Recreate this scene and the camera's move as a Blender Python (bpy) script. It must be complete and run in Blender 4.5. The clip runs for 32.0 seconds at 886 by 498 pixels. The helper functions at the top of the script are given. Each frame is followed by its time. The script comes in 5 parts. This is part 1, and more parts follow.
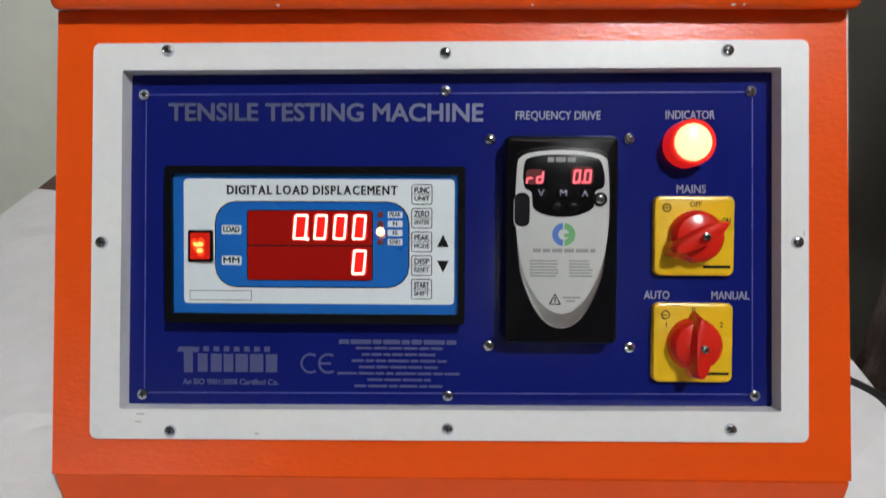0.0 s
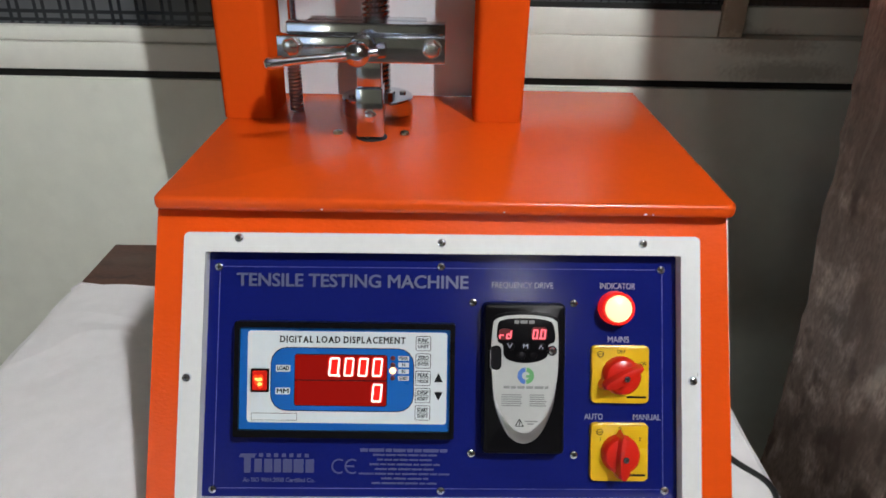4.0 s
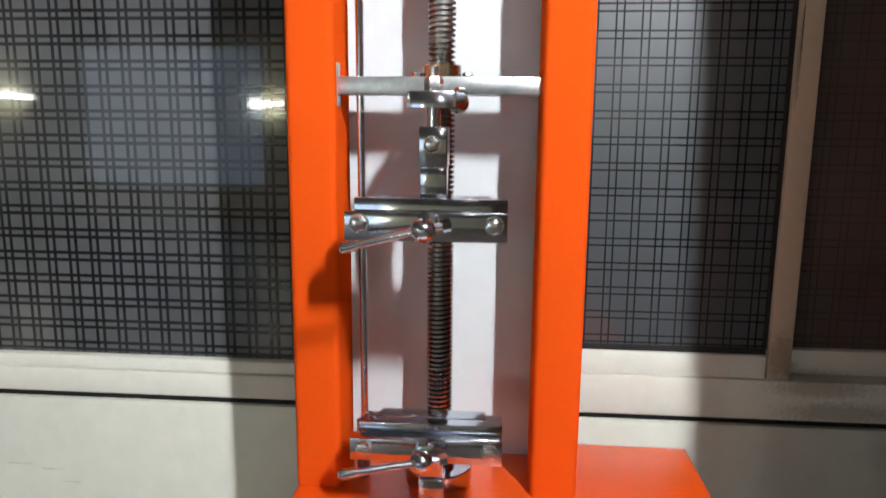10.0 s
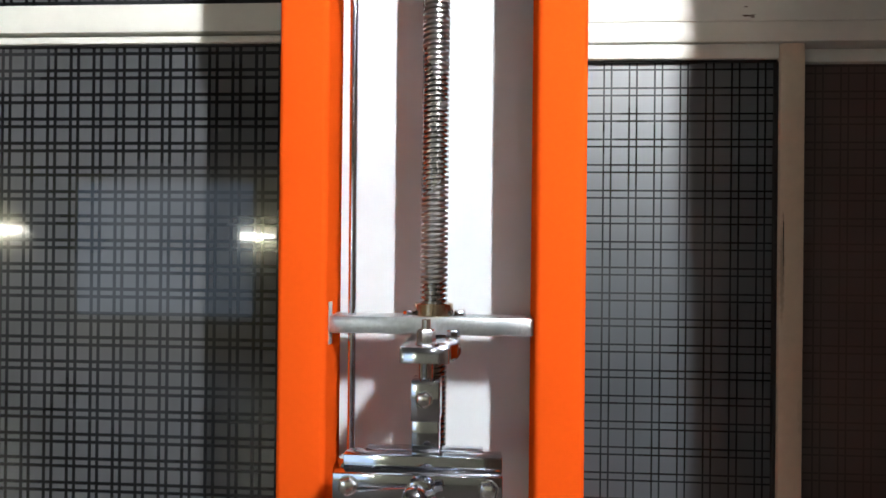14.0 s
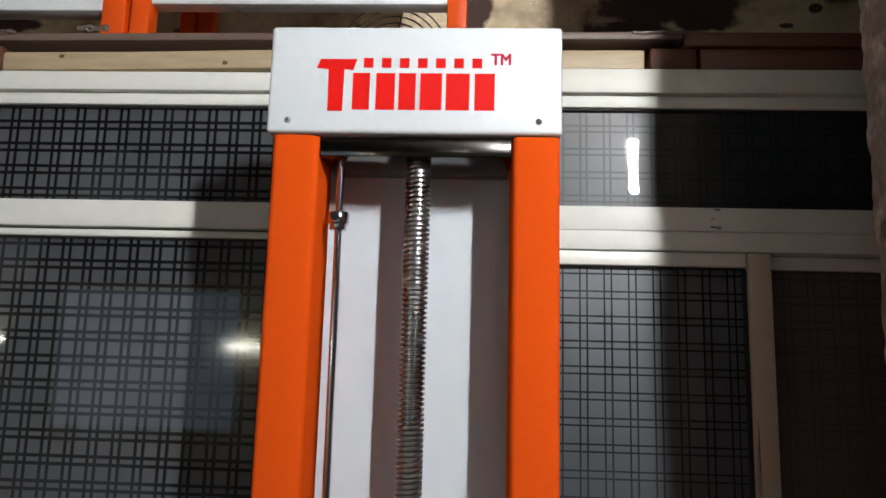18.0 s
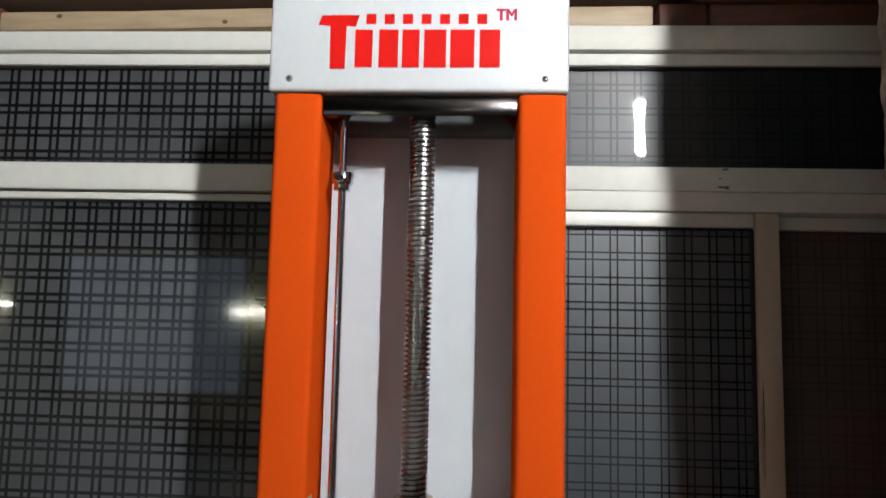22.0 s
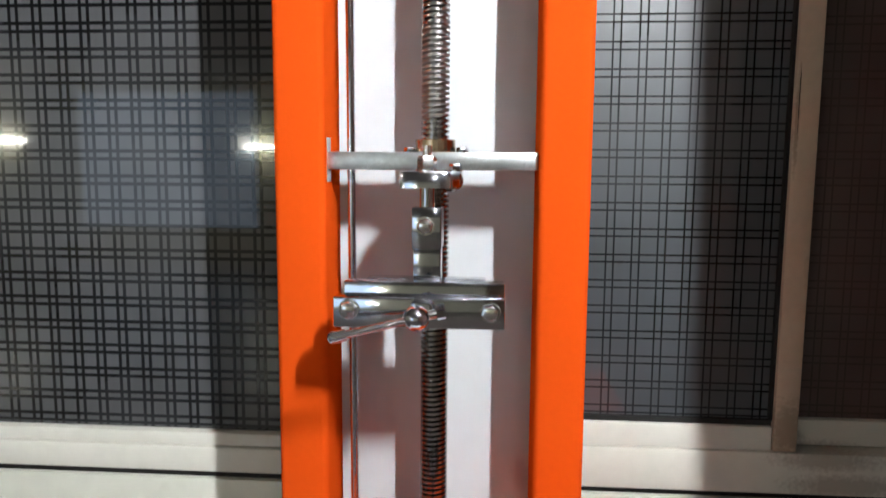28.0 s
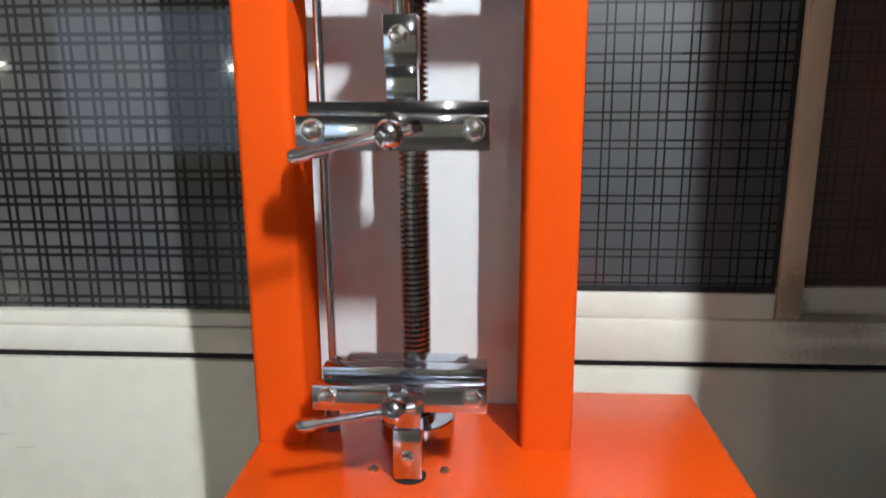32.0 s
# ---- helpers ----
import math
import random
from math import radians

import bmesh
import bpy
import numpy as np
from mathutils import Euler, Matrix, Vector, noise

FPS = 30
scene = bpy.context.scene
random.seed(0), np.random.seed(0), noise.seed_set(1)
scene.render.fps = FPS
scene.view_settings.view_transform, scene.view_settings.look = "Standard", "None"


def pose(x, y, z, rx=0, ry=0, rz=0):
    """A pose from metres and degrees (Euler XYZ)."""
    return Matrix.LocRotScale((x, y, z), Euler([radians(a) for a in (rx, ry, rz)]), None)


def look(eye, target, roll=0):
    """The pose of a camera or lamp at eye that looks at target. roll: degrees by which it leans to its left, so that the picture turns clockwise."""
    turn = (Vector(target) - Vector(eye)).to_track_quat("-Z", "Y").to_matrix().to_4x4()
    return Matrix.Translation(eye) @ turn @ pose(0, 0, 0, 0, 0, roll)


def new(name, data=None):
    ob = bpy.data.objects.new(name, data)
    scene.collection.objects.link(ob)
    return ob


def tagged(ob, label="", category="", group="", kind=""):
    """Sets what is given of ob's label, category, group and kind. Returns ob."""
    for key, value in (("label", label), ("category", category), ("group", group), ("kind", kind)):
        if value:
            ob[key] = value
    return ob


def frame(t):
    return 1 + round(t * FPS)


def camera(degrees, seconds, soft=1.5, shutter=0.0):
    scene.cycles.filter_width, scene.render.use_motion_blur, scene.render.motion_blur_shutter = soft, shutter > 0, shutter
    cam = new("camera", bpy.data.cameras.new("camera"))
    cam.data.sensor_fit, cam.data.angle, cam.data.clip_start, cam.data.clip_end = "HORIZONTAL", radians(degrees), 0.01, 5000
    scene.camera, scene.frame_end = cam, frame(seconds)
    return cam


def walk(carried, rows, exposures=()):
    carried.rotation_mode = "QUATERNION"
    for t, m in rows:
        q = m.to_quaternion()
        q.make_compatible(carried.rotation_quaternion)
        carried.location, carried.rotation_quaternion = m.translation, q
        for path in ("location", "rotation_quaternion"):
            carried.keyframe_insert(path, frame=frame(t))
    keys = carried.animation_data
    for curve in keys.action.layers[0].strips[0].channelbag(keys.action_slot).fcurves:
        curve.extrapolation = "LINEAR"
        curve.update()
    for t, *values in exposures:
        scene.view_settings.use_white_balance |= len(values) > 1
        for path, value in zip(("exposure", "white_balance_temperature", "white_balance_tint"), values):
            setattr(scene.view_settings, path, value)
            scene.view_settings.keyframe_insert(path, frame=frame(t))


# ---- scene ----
cam = camera(65.0, 32.0, 1.5, 0.6)
PATH = [
    (0, (0.123, -0.72, 1.154), (0.085, 1.023, 0.175), -0.3),
    (0.5, (0.122, -0.72, 1.169), (0.097, 1.051, 0.24), -0.0),
    (1, (0.123, -0.722, 1.186), (0.085, 1.055, 0.268), -0.5),
    (1.5, (0.122, -0.729, 1.208), (0.065, 1.045, 0.285), -0.7),
    (2, (0.122, -0.745, 1.234), (0.043, 1.035, 0.325), -1.2),
    (2.5, (0.115, -0.766, 1.263), (0.026, 0.997, 0.322), -1.1),
    (4.5, (0.108, -0.838, 1.354), (0.162, 0.953, 0.464), 1.6),
    (5, (0.112, -0.843, 1.379), (0.171, 0.964, 0.525), 1.5),
    (5.5, (0.112, -0.847, 1.401), (0.138, 0.98, 0.588), 0.8),
    (6, (0.111, -0.845, 1.42), (0.15, 1.004, 0.66), 1.0),
    (6.5, (0.11, -0.844, 1.441), (0.134, 1.029, 0.741), 1.0),
    (7, (0.108, -0.846, 1.458), (0.121, 1.048, 0.818), 1.0),
    (7.5, (0.105, -0.847, 1.473), (0.109, 1.063, 0.88), 1.0),
    (8, (0.103, -0.848, 1.492), (0.071, 1.08, 0.959), 0.6),
    (8.5, (0.103, -0.848, 1.51), (0.044, 1.092, 1.027), 0.9),
    (9, (0.104, -0.845, 1.522), (0.023, 1.105, 1.082), 1.1),
    (9.5, (0.107, -0.837, 1.536), (-0.029, 1.116, 1.128), 1.0),
    (10, (0.106, -0.829, 1.546), (-0.049, 1.135, 1.201), 0.5),
    (10.5, (0.113, -0.834, 1.561), (-0.034, 1.142, 1.293), 0.9),
    (11, (0.112, -0.833, 1.573), (-0.032, 1.151, 1.366), 1.3),
    (11.5, (0.111, -0.831, 1.586), (-0.02, 1.16, 1.454), 1.4),
    (12, (0.108, -0.832, 1.606), (-0.025, 1.162, 1.517), 1.6),
    (12.5, (0.103, -0.828, 1.612), (-0.024, 1.168, 1.602), 1.3),
    (13, (0.1, -0.824, 1.63), (-0.003, 1.174, 1.647), 1.7),
    (13.5, (0.097, -0.819, 1.649), (-0.021, 1.178, 1.659), 1.1),
    (14, (0.098, -0.81, 1.684), (-0.027, 1.186, 1.69), 0.6),
    (14.5, (0.093, -0.806, 1.704), (0.023, 1.191, 1.774), 1.0),
    (15, (0.102, -0.827, 1.747), (0.015, 1.17, 1.831), 1.6),
    (15.5, (0.102, -0.819, 1.751), (-0.006, 1.168, 1.957), 1.0),
    (17.5, (0.107, -0.841, 1.831), (0.008, 1.126, 2.175), 1.5),
    (18, (0.112, -0.841, 1.841), (0.015, 1.134, 2.145), 1.5),
    (18.5, (0.114, -0.839, 1.845), (0.006, 1.138, 2.126), 1.0),
    (19, (0.113, -0.84, 1.847), (-0.006, 1.139, 2.112), 0.9),
    (19.5, (0.113, -0.839, 1.845), (-0.014, 1.141, 2.098), 0.9),
    (20, (0.11, -0.839, 1.847), (-0.009, 1.142, 2.095), 0.9),
    (20.5, (0.11, -0.84, 1.848), (-0.001, 1.142, 2.095), 0.9),
    (21, (0.115, -0.84, 1.847), (-0.005, 1.142, 2.087), 0.9),
    (21.5, (0.111, -0.838, 1.844), (0.002, 1.145, 2.08), 1.1),
    (22, (0.111, -0.834, 1.836), (0.003, 1.153, 2.04), 1.3),
    (22.5, (0.11, -0.825, 1.814), (0.024, 1.167, 1.974), 1.0),
    (23, (0.108, -0.822, 1.786), (0.006, 1.172, 1.907), 2.0),
    (23.5, (0.11, -0.822, 1.75), (-0.006, 1.172, 1.857), 2.0),
    (24, (0.107, -0.818, 1.719), (-0.019, 1.177, 1.798), 3.2),
    (24.5, (0.117, -0.833, 1.717), (-0.034, 1.161, 1.699), 2.9),
    (25, (0.096, -0.804, 1.667), (-0.01, 1.193, 1.652), 3.0),
    (25.5, (0.107, -0.797, 1.646), (0.017, 1.2, 1.611), 2.7),
    (27.5, (0.1, -0.791, 1.605), (-0.02, 1.197, 1.423), 0.8),
    (28, (0.102, -0.791, 1.588), (-0.036, 1.19, 1.354), 0.4),
    (28.5, (0.1, -0.778, 1.56), (-0.052, 1.194, 1.263), 0.9),
    (29, (0.1, -0.771, 1.54), (-0.088, 1.187, 1.183), 0.6),
    (29.5, (0.1, -0.771, 1.521), (-0.076, 1.182, 1.127), -0.3),
    (30, (0.101, -0.772, 1.511), (-0.067, 1.175, 1.088), -0.2),
    (30.5, (0.1, -0.772, 1.502), (-0.066, 1.17, 1.057), -0.5),
    (31, (0.099, -0.762, 1.491), (-0.02, 1.19, 1.072), -0.1),
    (31.5, (0.104, -0.748, 1.492), (0.0, 1.215, 1.119), 0.2),
    (32, (0.113, -0.727, 1.477), (-0.007, 1.221, 1.039), -0.3),
]
EXPOSURES = ((0, -0.37), (2.5, -0.26), (5, -0.16), (9, 0.36), (14, 0.28), (17.5, -0.60), (21.5, -0.64), (24, -0.02), (25, 0.02), (28, 0.34), (32, 0.33))
walk(cam, [(t, look(eye, target, roll)) for t, eye, target, roll in PATH], EXPOSURES)

# ---- light ----
scene.view_settings.exposure = 0.0
world = bpy.data.worlds.new("night")
world.use_nodes = True
world.node_tree.nodes["Background"].inputs[0].default_value = (0.55, 0.65, 0.9, 1)
world.node_tree.nodes["Background"].inputs[1].default_value = 0.004
scene.world = world
BULB = 2000.0    # radiance of the pendant lamp's tube
BACK_TUBE = 128.0  # radiance of the tube behind the camera
SIDE_FILL = 95.0  # radiance of the unseen fill tube added across the room
FAR_TUBE = 260.0  # radiance of the tubes far across the room


# ---- mesh helpers ----
def box(bm, x0, x1, y0, y1, z0, z1, bevel=0.0, seg=2):
    m = Matrix.LocRotScale(((x0 + x1) / 2, (y0 + y1) / 2, (z0 + z1) / 2), None, (abs(x1 - x0), abs(y1 - y0), abs(z1 - z0)))
    made = bmesh.ops.create_cube(bm, size=1.0, matrix=m)["verts"]
    if bevel:
        edges = list({e for v in made for e in v.link_edges})
        bmesh.ops.bevel(bm, geom=edges, offset=bevel, segments=seg, profile=0.5, affect="EDGES", clamp_overlap=True)
    return bm


def rod(bm, p0, p1, r0, r1=None, seg=24, caps=True):
    p0, p1 = Vector(p0), Vector(p1)
    d = p1 - p0
    m = Matrix.Translation((p0 + p1) / 2) @ d.to_track_quat("Z", "Y").to_matrix().to_4x4()
    bmesh.ops.create_cone(bm, cap_ends=caps, segments=seg, radius1=r0, radius2=r0 if r1 is None else r1, depth=d.length, matrix=m)
    return bm


def ball(bm, c, r, u=20, v=12, scale=(1, 1, 1)):
    bmesh.ops.create_uvsphere(bm, u_segments=u, v_segments=v, radius=r, matrix=Matrix.Translation(c) @ Matrix.Diagonal((*scale, 1)))
    return bm


def lathe(bm, profile, axis_m=Matrix.Identity(4), seg=28):
    """Turns (radius, height) pairs round the local z axis."""
    rings = []
    for r, h in profile:
        if r < 1e-6:
            rings.append([bm.verts.new(axis_m @ Vector((0, 0, h)))])
        else:
            rings.append([bm.verts.new(axis_m @ Vector((r * math.cos(a), r * math.sin(a), h))) for a in (2 * math.pi * k / seg for k in range(seg))])
    for a, b in zip(rings, rings[1:]):
        for k in range(seg):
            q = [a[k % len(a)], a[(k + 1) % len(a)], b[(k + 1) % len(b)], b[k % len(b)]]
            q = list(dict.fromkeys(q))
            if len(q) > 2:
                bm.faces.new(q)
    for ring, flip in ((rings[0], True), (rings[-1], False)):
        if len(ring) > 2:
            bm.faces.new(ring[::-1] if flip else ring)
    return bm


def outline(pts, depth, bevel=0.0, bm=None, z=0.0):
    """A plate with the outline pts in local x and y, from z to z + depth."""
    bm = bm or bmesh.new()
    low = [bm.verts.new((x, y, z)) for x, y in pts]
    top = [bm.verts.new((x, y, z + depth)) for x, y in pts]
    n = len(pts)
    bm.faces.new(low[::-1])
    cap = bm.faces.new(top)
    for k in range(n):
        bm.faces.new((low[k], low[(k + 1) % n], top[(k + 1) % n], top[k]))
    bmesh.ops.recalc_face_normals(bm, faces=bm.faces)
    if bevel:
        bmesh.ops.bevel(bm, geom=list(cap.edges), offset=bevel, segments=2, profile=0.5, affect="EDGES", clamp_overlap=True)
    return bm


def rounded(w, h, r, n=5, cx=0.0, cy=0.0):
    """The outline of a rectangle with round corners."""
    pts = []
    for sx, sy, a0 in ((1, -1, -90), (1, 1, 0), (-1, 1, 90), (-1, -1, 180)):
        for k in range(n + 1):
            a = radians(a0 + 90 * k / n)
            pts.append((cx + sx * (w / 2 - r) + r * math.cos(a), cy + sy * (h / 2 - r) + r * math.sin(a)))
    return pts


def ring_plate(outer, inner, depth, bm=None, z=0.0):
    """A flat frame between two outlines with the same number of points."""
    bm = bm or bmesh.new()
    n = len(outer)
    rings = [[bm.verts.new((x, y, zz)) for x, y in pts] for pts, zz in ((outer, z), (outer, z + depth), (inner, z + depth), (inner, z))]
    for a, b in zip(rings, rings[1:] + rings[:1]):
        for k in range(n):
            bm.faces.new((a[k], a[(k + 1) % n], b[(k + 1) % n], b[k]))
    bmesh.ops.recalc_face_normals(bm, faces=bm.faces)
    return bm


def smooth(me, angle=35):
    for p in me.polygons:
        p.use_smooth = True
    me.set_sharp_from_angle(angle=radians(angle))


def mesh(name, bm, material, sharp=35):
    me = bpy.data.meshes.new(name)
    bm.to_mesh(me)
    bm.free()
    for m in material if isinstance(material, (list, tuple)) else (material,):
        me.materials.append(m)
    smooth(me, sharp)
    return me


def part(name, bm, material, parent, label="", at=None, sharp=35):
    ob = new(name, bm if isinstance(bm, bpy.types.Mesh) else mesh(name, bm, material, sharp))
    if parent:
        ob.parent = parent
    if at is not None:
        ob.matrix_basis = at
    return tagged(ob, label)


def thing(name, label, category, group="", kind="", at=Matrix.Identity(4)):
    ob = new(name)
    ob.matrix_basis = at
    ob.empty_display_size = 0.05
    return tagged(ob, label, category, group, kind)


def solid(name, bm, material, label, category="", group="", kind="structure", at=None):
    ob = new(name, mesh(name, bm, material))
    if at is not None:
        ob.matrix_basis = at
    return tagged(ob, label, category, group, kind)


def lettering(text, size, width=None, bold=0.0, lift=0.0004, align="CENTER", space=1.0):
    """Flat lettering as a mesh in local x and y; bold thickens the strokes by that many metres."""
    cu = bpy.data.curves.new("lettering", "FONT")
    cu.body, cu.size, cu.align_x, cu.align_y, cu.extrude, cu.space_character = text, size, align, "CENTER", lift / 2, space
    cu.resolution_u = 3
    ob = new("lettering", cu)
    me = bpy.data.meshes.new_from_object(ob.evaluated_get(bpy.context.evaluated_depsgraph_get()))
    bpy.data.objects.remove(ob)
    xs = [v.co.x for v in me.vertices]
    if width:
        f = width / (max(xs) - min(xs))
        me.transform(Matrix.Diagonal((f, 1, 1, 1)))
    if bold:
        bm = bmesh.new()
        for k, (dx, dy) in enumerate(((0, 0), (1, 0), (-1, 0), (0, 0.7), (0, -0.7), (0.7, 0.5), (-0.7, 0.5), (0.7, -0.5), (-0.7, -0.5))):
            shifted = me.copy()
            shifted.transform(Matrix.Translation((dx * bold / 2, dy * bold / 2, 0.00001 * k)))
            bm.from_mesh(shifted)
            bpy.data.meshes.remove(shifted)
        bm.to_mesh(me)
        bm.free()
    return me


# ---- materials ----
def nodes_of(name):
    m = bpy.data.materials.new(name)
    m.use_nodes = True
    return m, m.node_tree.nodes, m.node_tree.links, m.node_tree.nodes["Principled BSDF"]


def paint(name, colour, rough=0.45, metal=0.0, scale=30.0, vary=0.08, bump=0.02, bump_scale=300.0, coat=0.0, spots=None, spot_scale=4.0, spot_at=(0.55, 0.75), stretch=(1, 1, 1), rough_vary=0.1, spec=0.5):
    """A surface with variation at two scales, relief and, if wanted, stains of a second colour."""
    m, n, l, p = nodes_of(name)
    co = n.new("ShaderNodeTexCoord")
    mp = n.new("ShaderNodeMapping")
    mp.inputs["Scale"].default_value = stretch
    l.new(co.outputs["Object"], mp.inputs[0])
    big = n.new("ShaderNodeTexNoise")
    big.inputs["Scale"].default_value, big.inputs["Detail"].default_value = scale / 6, 5
    fine = n.new("ShaderNodeTexNoise")
    fine.inputs["Scale"].default_value, fine.inputs["Detail"].default_value = scale * 4, 4
    for t in (big, fine):
        l.new(mp.outputs[0], t.inputs[0])
    add = n.new("ShaderNodeMath")
    add.operation = "ADD"
    l.new(big.outputs[0], add.inputs[0])
    l.new(fine.outputs[0], add.inputs[1])
    rng = n.new("ShaderNodeMapRange")
    rng.inputs[1].default_value, rng.inputs[2].default_value, rng.inputs[3].default_value, rng.inputs[4].default_value = 0.7, 1.3, 1 - vary, 1 + vary
    l.new(add.outputs[0], rng.inputs[0])
    mul = n.new("ShaderNodeVectorMath")
    mul.operation = "SCALE"
    mul.inputs[0].default_value = colour[:3]
    l.new(rng.outputs[0], mul.inputs["Scale"])
    out = mul.outputs[0]
    if spots:
        sp = n.new("ShaderNodeTexNoise")
        sp.inputs["Scale"].default_value, sp.inputs["Detail"].default_value, sp.inputs["Roughness"].default_value = spot_scale, 8, 0.62
        l.new(mp.outputs[0], sp.inputs[0])
        ramp = n.new("ShaderNodeMapRange")
        ramp.inputs[1].default_value, ramp.inputs[2].default_value = spot_at
        l.new(sp.outputs[0], ramp.inputs[0])
        mix = n.new("ShaderNodeMix")
        mix.data_type = "RGBA"
        mix.inputs["B"].default_value = (*spots, 1)
        l.new(ramp.outputs[0], mix.inputs["Factor"])
        l.new(out, mix.inputs["A"])
        out = mix.outputs["Result"]
    l.new(out, p.inputs["Base Color"])
    rr = n.new("ShaderNodeMapRange")
    rr.inputs[1].default_value, rr.inputs[2].default_value = 0.3, 0.7
    rr.inputs[3].default_value, rr.inputs[4].default_value = max(rough - rough_vary, 0.02), min(rough + rough_vary, 1)
    l.new(big.outputs[0], rr.inputs[0])
    l.new(rr.outputs[0], p.inputs["Roughness"])
    p.inputs["Metallic"].default_value, p.inputs["Coat Weight"].default_value, p.inputs["Coat Roughness"].default_value = metal, coat, 0.12
    p.inputs["Specular IOR Level"].default_value = spec
    if bump:
        bt = n.new("ShaderNodeTexNoise")
        bt.inputs["Scale"].default_value, bt.inputs["Detail"].default_value = bump_scale, 3
        l.new(mp.outputs[0], bt.inputs[0])
        bp = n.new("ShaderNodeBump")
        bp.inputs["Strength"].default_value, bp.inputs["Distance"].default_value = bump, 0.003
        l.new(bt.outputs[0], bp.inputs["Height"])
        l.new(bp.outputs[0], p.inputs["Normal"])
    return m


def glow(name, colour, strength):
    m, n, l, p = nodes_of(name)
    p.inputs["Base Color"].default_value = (*[c * 0.6 for c in colour], 1)
    p.inputs["Emission Color"].default_value, p.inputs["Emission Strength"].default_value = (*colour, 1), strength
    p.inputs["Roughness"].default_value = 0.3
    return m


def checked_glass(name, gap=0.0067, half=0.0029, gloss=0.25, rough=0.55, tone_=(0.070, 0.073, 0.077), wash=0.72):
    """Dark night glass with frosted squares between clear double lines, 42 mm apart."""
    m, n, l, p = nodes_of(name)
    co = n.new("ShaderNodeTexCoord")
    sep = n.new("ShaderNodeSeparateXYZ")
    l.new(co.outputs["Object"], sep.inputs[0])

    def math_(op, a, b):
        q = n.new("ShaderNodeMath")
        q.operation = op
        for k, v in enumerate((a, b)):
            if isinstance(v, (int, float)):
                q.inputs[k].default_value = v
            else:
                l.new(v, q.inputs[k])
        return q.outputs[0]

    lines = None
    for axis, pitch in (("X", 0.0415), ("Z", 0.0425)):
        saw = math_("WRAP", sep.outputs[axis], pitch)
        n_ = saw.node
        n_.inputs[2].default_value = 0.0
        away = math_("ABSOLUTE", math_("SUBTRACT", math_("ABSOLUTE", math_("SUBTRACT", saw, pitch / 2), 0), gap), 0)
        line = n.new("ShaderNodeMapRange")
        line.inputs[1].default_value, line.inputs[2].default_value, line.inputs[3].default_value, line.inputs[4].default_value = half - 0.0006, half + 0.0007, 1.0, 0.0
        l.new(away, line.inputs[0])
        lines = line.outputs[0] if lines is None else math_("MAXIMUM", lines, line.outputs[0])
    dirt = n.new("ShaderNodeTexNoise")
    dirt.inputs["Scale"].default_value, dirt.inputs["Detail"].default_value = 5.0, 6
    l.new(co.outputs["Object"], dirt.inputs[0])
    tone = n.new("ShaderNodeMapRange")
    tone.inputs[1].default_value, tone.inputs[2].default_value, tone.inputs[3].default_value, tone.inputs[4].default_value = 0.3, 0.7, 0.8, 1.2
    l.new(dirt.outputs[0], tone.inputs[0])
    frost = n.new("ShaderNodeVectorMath")
    frost.operation = "SCALE"
    frost.inputs[0].default_value = tone_
    l.new(tone.outputs[0], frost.inputs["Scale"])
    mix = n.new("ShaderNodeMix")
    mix.data_type = "RGBA"
    mix.inputs["B"].default_value = (0.006, 0.007, 0.009, 1)
    # patches of reflected glare put into the colour: noise fades the clear lines
    film = n.new("ShaderNodeTexNoise")
    film.inputs["Scale"].default_value, film.inputs["Detail"].default_value = 3.3, 3
    l.new(co.outputs["Object"], film.inputs[0])
    clear = n.new("ShaderNodeMapRange")
    clear.inputs[1].default_value, clear.inputs[2].default_value, clear.inputs[3].default_value, clear.inputs[4].default_value = 0.38, 0.56, wash, min(1.0, wash * 1.8)
    l.new(film.outputs[0], clear.inputs[0])
    l.new(math_("MULTIPLY", lines, clear.outputs[0]), mix.inputs["Factor"])
    l.new(frost.outputs[0], mix.inputs["A"])
    l.new(mix.outputs["Result"], p.inputs["Base Color"])
    p.inputs["Roughness"].default_value = rough
    l.new(math_("MULTIPLY", math_("SUBTRACT", 1.0, math_("MULTIPLY", lines, clear.outputs[0])), gloss), p.inputs["Specular IOR Level"])
    smear = n.new("ShaderNodeMapRange")
    smear.inputs[1].default_value, smear.inputs[2].default_value, smear.inputs[3].default_value, smear.inputs[4].default_value = 0.45, 0.75, 0.015, 0.11
    l.new(dirt.outputs[0], smear.inputs[0])
    l.new(smear.outputs[0], p.inputs["Coat Roughness"])
    p.inputs["Coat Weight"].default_value = 1.0
    return m


